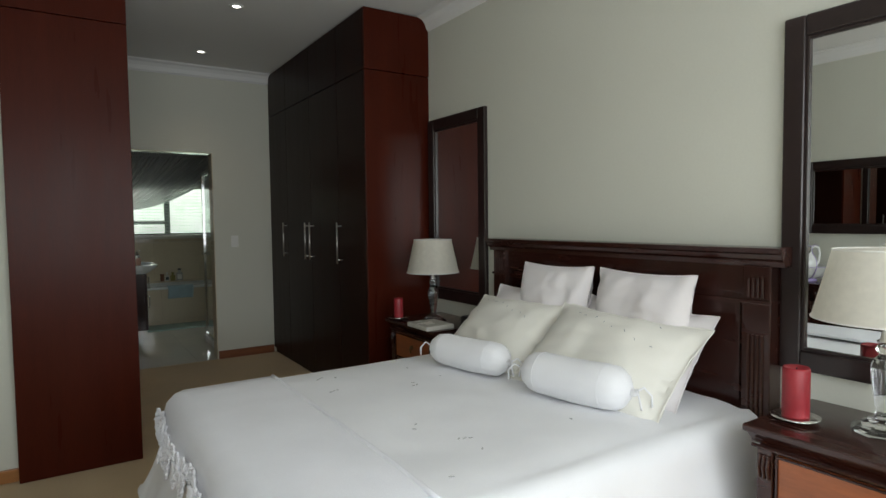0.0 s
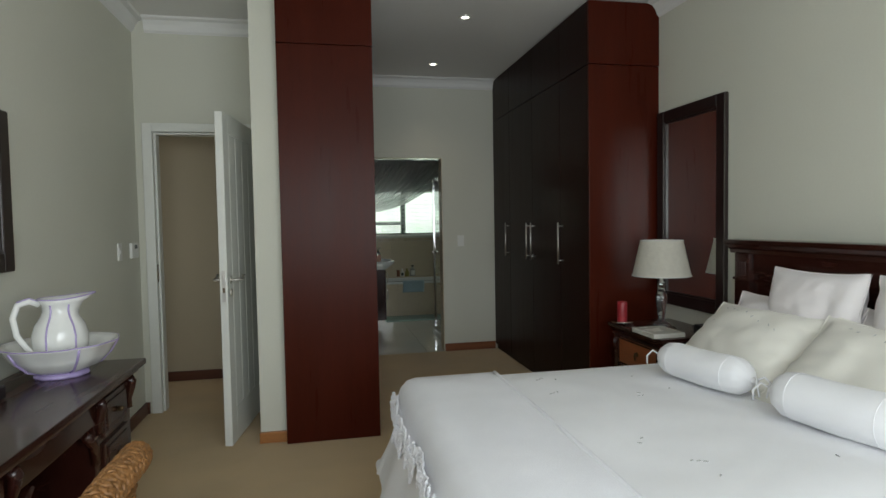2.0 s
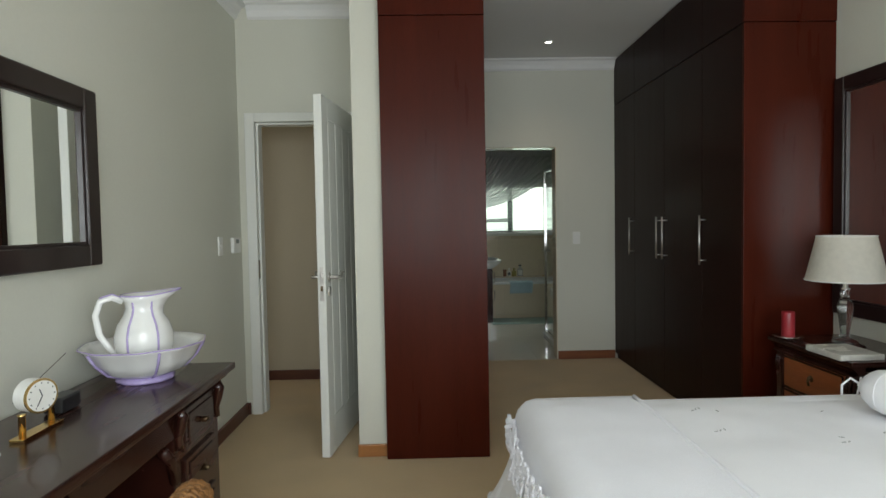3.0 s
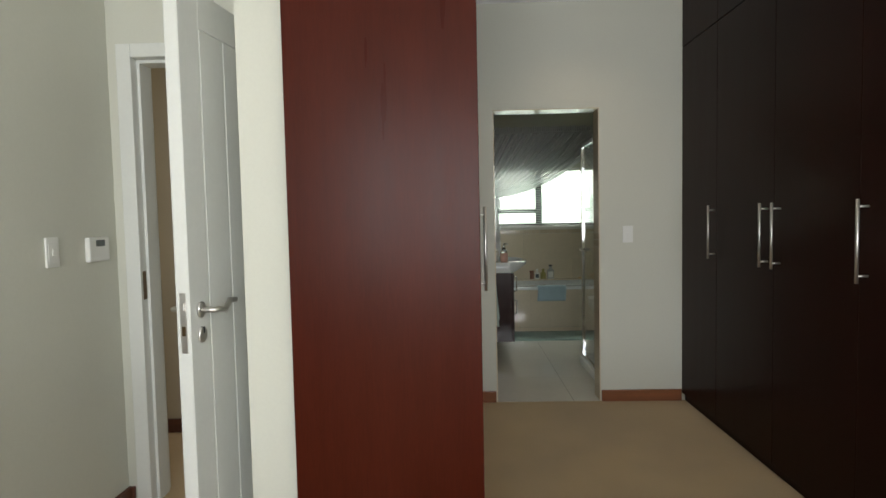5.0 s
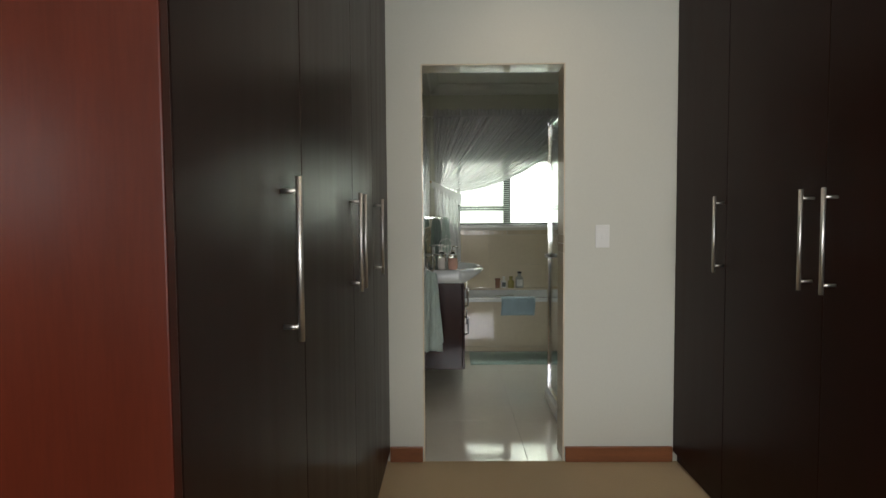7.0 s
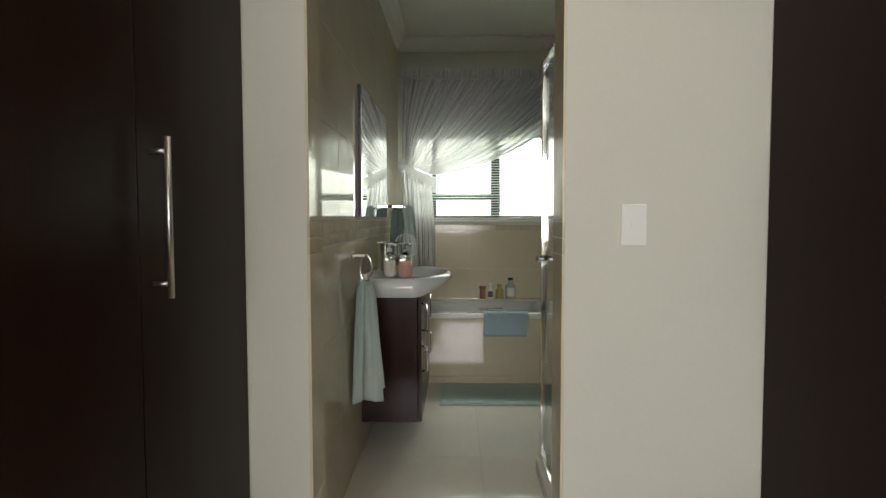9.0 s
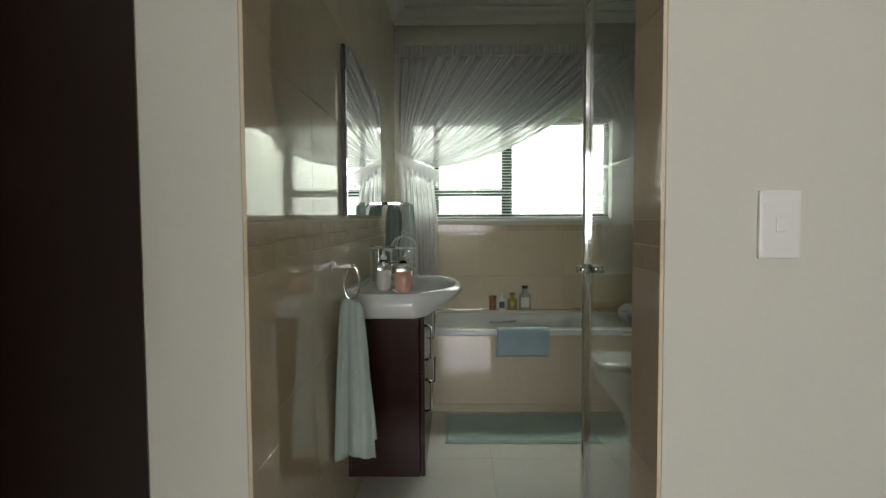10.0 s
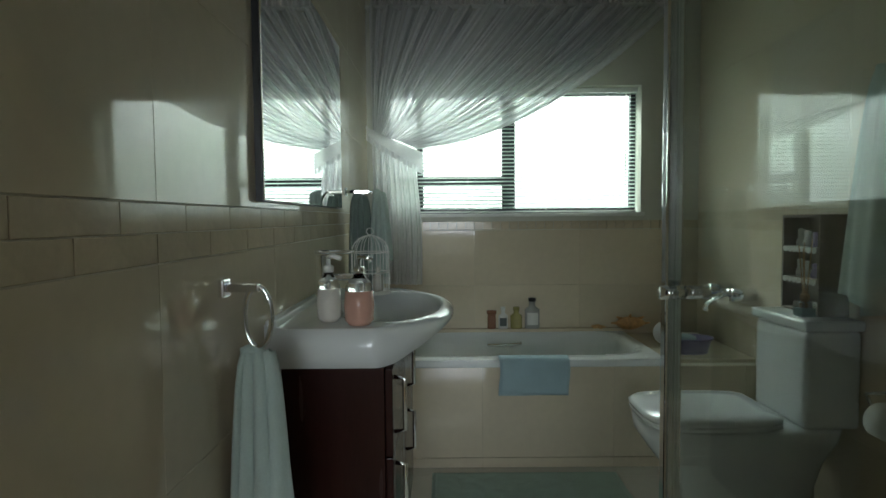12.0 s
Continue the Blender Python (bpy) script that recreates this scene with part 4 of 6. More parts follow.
part("body", rod((AW - 0.07, 9.50, 0.78), (AW - 0.07, 9.72, 0.78), 0.022, 18), CHROME, tp, "", True)
for y in (9.50, 9.72):
    part("knob", rod((AW - 0.001, y, 0.78), (AW - 0.11, y, 0.78), 0.03, 18), CHROME, tp, "", True)
part("spout", tube([(AW - 0.07, 9.61, 0.77), (AW - 0.12, 9.61, 0.75), (AW - 0.17, 9.61, 0.72), (AW - 0.18, 9.61, 0.69)], 0.014, 14), CHROME, tp, "", True)

mt = thing("bath_mat", (1.75, 9.2, 0), "pale aqua bath mat lying before the bath", "bath mat")
part("tufted_top", sheet(lambda u, v: Vector((1.31 + 0.80 * u, 8.93 + 0.42 * v, 0.012 + 0.004 * noise.noise(Vector((u * 20, v * 12, 0))))), 60, 36, 0.011), MAT, mt, "", True)
part("border", box(1.30, 8.92, 0.001, 2.12, 9.36, 0.009, 0.003), MAT, mt)

# ---- toilet and the things by it ----
KX, KY = 2.60, 8.95
to = thing("toilet", (2.4, KY, 0), "white ceramic close-coupled toilet with a closed lid", "toilet")


def oval(cx, cy, rx, ry, z, sq=2.4, back=None, n=40):
    out = []
    for k in range(n):
        a = 2 * math.pi * k / n
        c, s = math.cos(a), math.sin(a)
        x = cx + rx * math.copysign(abs(c) ** (2 / sq), c)
        y = cy + ry * math.copysign(abs(s) ** (2 / sq), s)
        out.append(Vector((min(x, back) if back else x, y, z)))
    return out


def loft(rings, bm=None):
    own = bmesh.new()
    vs = [[own.verts.new(p) for p in r] for r in rings]
    k = len(vs[0])
    for a, b in zip(vs, vs[1:]):
        for i in range(k):
            own.faces.new((a[i], a[(i + 1) % k], b[(i + 1) % k], b[i]))
    own.faces.new(vs[0][::-1])
    own.faces.new(vs[-1])
    return join(bm, own)


part("pan", loft([oval(2.50, KY, 0.24, 0.12, 0.0), oval(2.50, KY, 0.235, 0.115, 0.04), oval(2.47, KY, 0.245, 0.125, 0.16, 3), oval(2.44, KY, 0.30, 0.155, 0.26, 3), oval(2.43, KY, 0.345, 0.178, 0.34, 3.6, back=2.78), oval(2.43, KY, 0.352, 0.184, 0.39, 3.8, back=2.78), oval(2.43, KY, 0.342, 0.174, 0.40, 3.8, back=2.78)]), CERAMIC, to, "", True)
part("seat", loft([oval(2.32, KY, 0.235, 0.178, 0.402, 4.5, back=2.54), oval(2.32, KY, 0.245, 0.185, 0.407, 4.2, back=2.545), oval(2.32, KY, 0.245, 0.185, 0.42, 4.2, back=2.545)]), CERAMIC, to, "", True)
part("lid", loft([oval(2.32, KY, 0.245, 0.185, 0.423, 4.2, back=2.54), oval(2.32, KY, 0.248, 0.188, 0.435, 4.2, back=2.542), oval(2.32, KY, 0.235, 0.176, 0.446, 4.2, back=2.535), oval(2.32, KY, 0.16, 0.11, 0.450, 4.2, back=2.5)]), CERAMIC, to, "", True)
part("hinge", rod((2.55, KY - 0.09, 0.415), (2.55, KY + 0.09, 0.415), 0.011, 12), CHROME, to, "", True)
part("cistern", box(KX, KY - 0.165, 0.402, AW - 0.005, KY + 0.165, 0.745, 0.022, 4), CERAMIC, to, "", True)
part("cistern_lid", box(KX - 0.012, KY - 0.178, 0.747, AW - 0.003, KY + 0.178, 0.785, 0.012, 4), CERAMIC, to, "", True)
part("flush_button", lathe(2.70, KY + 0.08, 0.785, [(0.022, 0), (0.022, 0.005), (0, 0.006)], 20), CHROME, to, "chrome flush button", True)
cb = thing("shelf_box", (2.74, 8.99, 0.786), "grey-brown wooden shelf box of ornaments on the cistern", "shelf")
SX0, SX1, SY0, SY1, SZ0, SZ1 = 2.685, 2.795, 8.86, 9.09, 0.787, 1.15
part("back_panel", box(SX1 - 0.008, SY0, SZ0, SX1, SY1, SZ1), GREYWOOD, cb)
part("side_panel", box(SX0, SY0, SZ0, SX1 - 0.008, SY0 + 0.012, SZ1, 0.001), GREYWOOD, cb)
part("side_panel", box(SX0, SY1 - 0.012, SZ0, SX1 - 0.008, SY1, SZ1, 0.001), GREYWOOD, cb)
for z in (SZ0, 0.905, 1.02, SZ1 - 0.012):
    part("shelf_board", box(SX0, SY0 + 0.012, z, SX1 - 0.008, SY1 - 0.012, z + 0.01, 0.001), GREYWOOD, cb)
for z in (0.915, 1.03):
    part("lace_edge", sheet(lambda u, v: Vector((SX0 - 0.002, SY0 + 0.014 + (SY1 - SY0 - 0.028) * u, z - 0.022 * v * (0.6 + 0.4 * abs(math.sin(u * 22))))), 40, 1, 0.001), LABEL, cb, "white lace edging")
    for k, y in enumerate((8.90, 8.95, 9.0, 9.04)):
        single("small_ornament", lathe(2.73, y, z, [(0.014, 0), (0.018, 0.015), (0.01, 0.035), (0.013, 0.045 + 0.006 * k), (0, 0.05 + 0.006 * k)], 14), (PORCELAIN, LILAC, PORCELAIN, LABEL)[k], "tiny white and lilac ornament on a small shelf", "ornament", "shelf ornaments", smooth=True)
rd = thing("reed_diffuser", (2.65, 8.88, 0.786), "clear glass reed diffuser with wooden sticks on the cistern", "diffuser")
part("jar", box(2.622, 8.852, 0.786, 2.678, 8.908, 0.84, 0.006, 3), CRYSTAL, rd, "", True)
part("liquid", box(2.627, 8.857, 0.79, 2.673, 8.903, 0.815), BLUET, rd, "pale blue liquid")
part("stopper", lathe(2.65, 8.88, 0.84, [(0.013, 0), (0.016, 0.012), (0.014, 0.026), (0, 0.026)], 16), REED, rd, "", True)
for k in range(5):
    a = k * 1.25
    part("reed", rod((2.65, 8.88, 0.80), (2.65 + 0.022 * math.cos(a), 8.88 + 0.022 * math.sin(a), 1.06 - 0.01 * k), 0.0018, 6), REED, rd)
pr = thing("toilet_roll", (2.74, 8.55, 0.44), "white patterned toilet roll on a chrome wall holder", "toilet roll")
part("roll", rod((2.735, 8.52, 0.50), (2.735, 8.62, 0.50), 0.055, 28), LABEL, pr, "", True)
part("core", rod((2.735, 8.519, 0.50), (2.735, 8.514, 0.50), 0.02, 16), GREYWOOD, pr, "", True)
part("holder_bar", tube([(AW - 0.001, 8.57, 0.60), (2.70, 8.57, 0.60), (2.70, 8.635, 0.58), (2.735, 8.635, 0.50), (2.735, 8.505, 0.50)], 0.006, 8), CHROME, pr, "chrome holder", True)
single("toilet_brush_handle", lathe(2.70, 9.19, 0.0, [(0.045, 0), (0.045, 0.30), (0.012, 0.31), (0.01, 0.44), (0.013, 0.455), (0.0, 0.46)], 20), WHITEP, "white toilet brush standing in its holder by the toilet", "toilet brush", smooth=True)
tr = thing("towel_bar", (AW, 8.58, 1.58), "chrome towel hook on the wall beyond the shower", "towel hook")
part("hook_arm", tube([(AW - 0.001, 8.58, 1.60), (AW - 0.06, 8.58, 1.60), (AW - 0.075, 8.58, 1.63)], 0.008, 10), CHROME, tr, "", True)
t = hanging_towel("bath_sheet", TEAL, "pale green terry bath sheet hanging from a wall hook", -0.17, 0.17, 0, 0.74, 0.0, 0.045, 0.1, 0.9)
t.matrix_world = pose(AW - 0.075, 8.58, 0.87, 0, 0, 90)

# ---- shower: tray, chrome posts and glass ----
SH0, SH1, SHZ = 1.81, 7.945, 1.90
sw = thing("shower_enclosure", (2.3, 7.5, 0), "framed clear glass shower cubicle on a low white tray", "shower")
part("tray", box(SH0 - 0.03, Y0 + 0.002, 0.001, AW - 0.002, SH1 + 0.03, 0.075, 0.012, 3), ACRYL, sw, "low white tray", True)
part("corner_post", box(SH0 - 0.016, SH1 - 0.016, 0.075, SH0 + 0.016, SH1 + 0.016, SHZ, 0.007, 3), CHROME, sw, "rounded chrome corner post")
part("top_rail", box(SH0 - 0.012, Y0 + 0.002, SHZ - 0.028, SH0 + 0.012, SH1 - 0.016, SHZ, 0.004), CHROME, sw)
part("top_rail", box(SH0 + 0.016, SH1 - 0.012, SHZ - 0.028, AW - 0.002, SH1 + 0.012, SHZ, 0.004), CHROME, sw)
part("bottom_rail", box(SH0 - 0.012, Y0 + 0.002, 0.075, SH0 + 0.012, SH1 - 0.016, 0.10, 0.004), CHROME, sw)
part("bottom_rail", box(SH0 + 0.016, SH1 - 0.012, 0.075, AW - 0.002, SH1 + 0.012, 0.10, 0.004), CHROME, sw)
part("wall_channel", box(AW - 0.022, SH1 - 0.011, 0.10, AW - 0.002, SH1 + 0.011, SHZ - 0.028, 0.003), CHROME, sw)
part("wall_channel", box(SH0 - 0.011, Y0 + 0.002, 0.10, SH0 + 0.011, Y0 + 0.02, SHZ - 0.028, 0.003), CHROME, sw)
for nm, a in (("glass_panel", (SH0 - 0.003, Y0 + 0.02, 0.10, SH0 + 0.003, 7.250, SHZ - 0.028)), ("glass_door", (SH0 - 0.003, 7.257, 0.102, SH0 + 0.003, SH1 - 0.018, SHZ - 0.03)), ("glass_panel", (SH0 + 0.018, SH1 - 0.003, 0.10, AW - 0.024, SH1 + 0.003, SHZ - 0.028))):
    g = part(nm, box(*a), GLASS, sw, "clear glass")
    g.visible_shadow = False
    if nm == "glass_door":
        for s in (-1, 1):
            part("knob", tube([(SH0 + s * 0.003, SH1 - 0.06, 1.005), (SH0 + s * 0.02, SH1 - 0.06, 1.005), (SH0 + s * 0.024, SH1 - 0.06, 1.005), (SH0 + s * 0.045, SH1 - 0.06, 1.005)], 0.013, 16), CHROME, g, "chrome knob", True)
part("glass_edge", box(SH0 - 0.004, 7.2505, 0.102, SH0 + 0.004, 7.2565, SHZ - 0.03), GREYP, sw, "dark seal strip")
for z in (0.32, 1.07, 1.68):
    part("hinge", box(SH0 - 0.008, 7.246, z - 0.010, SH0 + 0.008, 7.261, z + 0.010, 0.002), GREYP, sw, "small dark metal hinge")

# ---- bathroom tiles: every tile a piece of its own ----
TILES = {}


def tile(parent, name, x0, y0, z0, x1, y1, z1, mat, thin):
    """One tile with eased edges; tiles of one size share a mesh."""
    sx, sy, sz = round(x1 - x0, 4), round(y1 - y0, 4), round(z1 - z0, 4)
    key = (sx, sy, sz, mat.name)
    if key not in TILES:
        own = box(-sx / 2, -sy / 2, -sz / 2, sx / 2, sy / 2, sz / 2, 0.0007, 1)
        me = bpy.data.meshes.new(name)
        own.to_mesh(me)
        own.free()
        me.materials.append(mat)
        TILES[key] = me
    o = new(name, TILES[key])
    o.parent = parent
    o.location = Vector(((x0 + x1) / 2, (y0 + y1) / 2, (z0 + z1) / 2)) - ORG[parent.name]
    return o


def spans(a, b, step, gap):
    out, p = [], a
    while p < b - 0.02:
        q = min(b, p + step)
        out.append((p + gap / 2, q - gap / 2))
        p = q
    return out


ROWS_Z = [(0.0, 0.36), (0.36, 0.72), (0.72, 1.08), (1.175, 1.535), (1.535, 1.895), (1.895, 2.255), (2.255, 2.60)]
G = 0.0007
for par, xa, xb in ((wall_w, AX - 0.009, AX), (wall_e, AW, AW + 0.009)):
    for y0, y1 in spans(Y0 + 0.001, AY, 0.6, G):
        for z0, z1 in ROWS_Z:
            tile(par, "tile", xa, y0, z0 + G / 2, xb, y1, z1 - G / 2, TILE, "x")
    for r, (z0, z1) in enumerate(((1.082, 1.1265), (1.1285, 1.173))):
        for y0, y1 in spans(Y0 + 0.001 - 0.1 * r, AY, 0.2, 0.002):
            if y1 - max(y0, Y0) > 0.02:
                tile(par, "band_tile", xa, max(y0, Y0 + 0.001), z0, xb, y1, z1, BAND, "x")
for x0, x1 in spans(AX, AW, 0.6, G):
    for z0, z1 in ((0.48, 0.765), (0.765, 1.078)):
        tile(wall_n, "tile", x0, AY - 0.008, z0 + G / 2, x1, AY + 0.001, z1 - G / 2, TILE, "y")
for x0, x1 in spans(AX, AW, 0.05, 0.003):
    tile(wall_n, "band_tile", x0, AY - 0.007, 1.081, x1, AY + 0.001, 1.128, BAND, "y")
for x0, x1 in spans(AX, AW, 0.6, G):
    tile(bt, "apron_tile", x0, TY - 0.003, 0.05, x1, TY + 0.008, TZ - 0.008, TILE, "y")
    tile(bt, "apron_tile", x0, TY - 0.003, 0.002, x1, TY + 0.008, 0.046, TILE, "y")
flb = bpy.data.objects["floor_bathroom"]
for x0, x1 in spans(AX, AW, 0.6, G):
    for y0, y1 in spans(YD + 0.002, AY, 0.6, G):
        tile(flb, "floor_tile", x0, y0, -0.008, x1, y1, 0.0, FLOORTILE, "z")
# tiled reveal of the doorway
wbd = bpy.data.objects["wall_bathroom_door"]
RV = [(0.001, 0.36), (0.36, 0.72), (0.72, 1.08), (1.175, 1.535), (1.535, BZ - 0.008)]
for xa, xb in ((BX0, BX0 + 0.0055), (BX1 - 0.0055, BX1)):
    part("grout_bed", box(xa, YD + 0.004, 0.001, xb, Y0 + 0.006, BZ - 0.008), GROUT, wbd, "pale grout")
for xa, xb in ((BX0, BX0 + 0.007), (BX1 - 0.007, BX1)):
    for z0, z1 in RV:
        tile(wbd, "reveal_tile", xa, YD + 0.003, z0 + G / 2, xb, Y0 + 0.008, z1 - G / 2, TILE, "x")
    for z0, z1 in ((1.082, 1.126), (1.13, 1.173)):
        tile(wbd, "band_tile", xa, YD + 0.003, z0, xb, Y0 + 0.008, z1, BAND, "x")
tile(wbd, "reveal_tile", BX0, YD + 0.003, BZ - 0.007, BX1, Y0 + 0.008, BZ, TILE, "z")

# ---- bed, with its headboard and linen ----
HX1, HY0, HY1, HZ = 2.69, 2.07, 3.76, 1.235
hb = thing("headboard", (2.75, 2.89, 0), "dark carved wooden headboard with a moulded top rail", "headboard")
part("panel", box(2.735, HY0 + 0.09, 0.25, 2.775, HY1 - 0.09, 1.12, 0.003), DARKWOOD, hb)
part("top_rail", box(2.722, HY0 + 0.09, 1.055, 2.785, HY1 - 0.09, 1.17, 0.004), DARKWOOD, hb)
part("cornice", profile_y([(2.766, 1.165), (2.715, 1.165), (2.71, 1.185), (2.695, 1.195), (2.685, 1.212), (2.672, 1.218), (2.668, 1.238), (2.766, 1.24)], HY0 - 0.045, HY1 + 0.045), DARKWOOD, hb)
for y0 in (HY0, HY1 - 0.11):
    p = part("post", box(2.705, y0, 0.001, 2.79, y0 + 0.11, 1.166, 0.005), DARKWOOD, hb)
    part("capital", box(2.697, y0 - 0.006, 1.02, 2.79, y0 + 0.116, 1.035, 0.004), DARKWOOD, p)
    for k in range(4):
        part("flute", rod((2.704, y0 + 0.028 + 0.018 * k, 1.045), (2.704, y0 + 0.028 + 0.018 * k, 1.12), 0.006, 8), DARKWOOD, p)
        part("flute", rod((2.704, y0 + 0.028 + 0.018 * k, 0.55), (2.704, y0 + 0.028 + 0.018 * k, 0.90), 0.006, 8), DARKWOOD, p)
for k in range(3):
    y0 = HY0 + 0.13 + k * 0.50
    for a in ((y0, 0.62, y0 + 0.02, 1.03), (y0 + 0.45, 0.62, y0 + 0.47, 1.03), (y0 + 0.02, 1.01, y0 + 0.45, 1.03)):
        part("panel_moulding", box(2.726, a[0], a[1], 2.737, a[2], a[3], 0.003), DARKWOOD, hb)

BY0, BY1, BX_F, BX_H, BTOP = 2.085, 3.715, 0.86, 2.715, 0.615
bd = thing("bed", (1.8, 2.9, 0), "double bed base with a mattress under white linen", "bed")
part("bed_base", box(0.95, BY0 + 0.08, 0.08, 2.70, BY1 - 0.08, 0.33, 0.02, 3), BASEFAB, bd, "grey fabric bed base")
part("mattress", box(0.93, BY0 + 0.06, 0.335, 2.70, BY1 - 0.06, 0.575, 0.05, 4), LINEN, bd)
for x in (1.02, 2.62):
    for y in (BY0 + 0.15, BY1 - 0.15):
        part("leg", lathe(x, y, 0.001, [(0.03, 0), (0.035, 0.08), (0.0, 0.08)], 16), DARKWOOD, bd)


def drape_profile(s, hang, flare):
    """From the top's edge outwards: run over a rounded edge, then down the side."""
    r = 0.09
    if s < 0.25:
        a = s / 0.25 * math.pi / 2
        return r * math.sin(a), -r * (1 - math.cos(a))
    k = (s - 0.25) / 0.75
    return r + flare * k ** 1.3, -r - (hang - r) * k


def cover(x0, x1, y0, y1, top, hang, flare, nx, ny, side, fold, seed, foot=True):
    """A cloth laid over the bed: flat on top, hanging over both long sides and the foot."""
    own = bmesh.new()
    us = [-(1 - i / side) for i in range(side)] * foot + [i / nx for i in range(nx + 1)]
    vs = [-(1 - i / side) for i in range(side)] + [i / ny for i in range(ny + 1)] + [1 + (i + 1) / side for i in range(side)]
    g = []
    for u in us:
        row = []
        for v in vs:
            cu, cv = min(1, max(0, u)), min(1, max(0, v))
            x, y, z = x0 + (x1 - x0) * cu, y0 + (y1 - y0) * cv, top
            su, sv = max(0, -u), max(0, -v, v - 1)
            s = min(1, math.hypot(su, sv)) if su and sv else max(su, sv)
            if s:
                out, down = drape_profile(s, hang, flare)
                dx, dy = -su, (-1 if v < 0 else 1) * sv
                n = math.hypot(dx, dy)
                dx, dy = dx / n, dy / n
                run = (x * 9 + y * 9) if not (su and sv) else (y * 9 + math.atan2(su, sv) * 3)
                w = fold * s * (math.sin(run + seed) + 0.5 * math.sin(run * 2.3 + seed * 2))
                corner = 1 + 0.35 * min(su, sv) * s
                x, y, z = x + dx * (out * corner + w), y + dy * (out * corner + w), z + down
            else:
                z += 0.010 * noise.noise(Vector((x * 2.2, y * 2.2, seed))) + 0.004 * noise.noise(Vector((x * 7, y * 7, seed))) - 0.012 * (max(0, abs(cv - 0.5) * 2 - 0.8) / 0.2) ** 2
            row.append(own.verts.new((x, y, z)))
        g.append(row)
    for i in range(len(us) - 1):
        for j in range(len(vs) - 1):
            own.faces.new((g[i][j], g[i + 1][j], g[i + 1][j + 1], g[i][j + 1]))
    return own


dv = thing("duvet", (1.8, 2.9, 0.16), "smooth white cotton duvet with small grey embroidered sprigs", "duvet")
part("cover", cover(0.912, BX_H - 0.02, BY0 + 0.09, BY1 - 0.09, BTOP, 0.43, 0.11, 60, 54, 16, 0.016, 1.0), LINEN, dv, "", True)
random.seed(5)
bm = bmesh.new()
for k in range(13):
    x, y = random.uniform(1.3, 2.1), random.uniform(BY0 + 0.2, BY1 - 0.2)
    a = random.uniform(0, math.pi)
    z = BTOP + 0.010 * noise.noise(Vector((x * 2.2, y * 2.2, 1.0))) + 0.004 * noise.noise(Vector((x * 7, y * 7, 1.0))) + 0.0015
    for q in range(random.choice((1, 1, 2, 3))):
        xx, yy = x + 0.02 * q * math.cos(a), y + 0.02 * q * math.sin(a)
        own = ball((0, 0, 0), 1, 0.011, 0.0032, 0.0015, seg=6)
        bmesh.ops.transform(own, matrix=Matrix.Translation((xx, yy, z)) @ Matrix.Rotation(a + 0.5 * q, 4, "Z"), verts=own.verts)
        join(bm, own)
part("embroidery", bm, STITCH, dv, "grey stitched sprigs")

tw2 = thing("bed_throw", (1.05, 2.9, 0.3), "white woven throw with a lacy fringe across the bed's foot", "throw")
part("cloth", cover(0.905, 1.29, BY0 + 0.085, BY1 - 0.083, BTOP + 0.017, 0.115, 0.02, 24, 54, 12, 0.012, 2.0), THROWM, tw2, "", True)
part("border_roll", tube([(1.285, BY0 + 0.08 + (BY1 - BY0 - 0.16) * k / 20, BTOP + 0.014 + 0.010 * noise.noise(Vector((2.8, (BY0 + 0.08 + (BY1 - BY0 - 0.16) * k / 20) * 2.2, 2.0)))) for k in range(21)], 0.009, 8), THROWM, tw2, "", True)


def lace_scallop(w, h):
    """An open fan of thread: a ring of loops round a knot, with a picot hem."""
    own = bmesh.new()
    for rr, n in ((0.36, 10), (0.72, 14), (1.0, 16)):
        tube([(0.004 * math.sin(k * 2.1), w / 2 * rr * math.cos(math.pi * k / n), -h * (0.12 + 0.88 * rr * math.sin(math.pi * k / n))) for k in range(n + 1)], 0.0042, 5, bm=own)
    for k in range(1, 8):
        a = math.pi * k / 8
        tube([(0.002, 0, -0.10 * h), (0.004, w / 2 * 0.98 * math.cos(a), -h * (0.12 + 0.88 * math.sin(a)))], 0.0028, 5, bm=own)
        ball((0.0, w / 2 * math.cos(a), -h * (0.15 + 0.88 * math.sin(a))), 0.008, 0.8, 1, 1.1, bm=own, seg=6)
    ball((0, 0, -0.12 * h), 0.012, 0.6, 1.1, 1, bm=own, seg=8)
    return own


random.seed(9)
scallop = None
for k in range(24):
    y = BY0 + 0.07 + (BY1 - BY0 - 0.14) * k / 23
    for z, x, size in ((BTOP - 0.055, 0.793, 0.85), (BTOP - 0.095, 0.786, 1.0)):
        if scallop is None:
            bm = lace_scallop(0.074, 0.085)
            bmesh.ops.translate(bm, verts=bm.verts, vec=ORG[tw2.name])
            scallop = part("lace_scallop", bm, THROWM, tw2, "open white crochet lace", True)
            o = scallop
        else:
            o = new("lace_scallop", scallop.data)
            o.parent = tw2
        w = 0.012 * (math.sin(y * 9 + 0.9 * 9 + 2) + 0.4 * math.sin(y * 19))
        o.matrix_basis = Matrix.Translation(Vector((x - w, y + 0.035 * (size < 1), z + random.uniform(-0.012, 0.006))) - ORG[tw2.name]) @ Matrix.Rotation(random.uniform(-0.3, 0.3), 4, "Z") @ Matrix.Rotation(random.uniform(0.0, 0.25), 4, "Y") @ Matrix.Scale(size, 4)


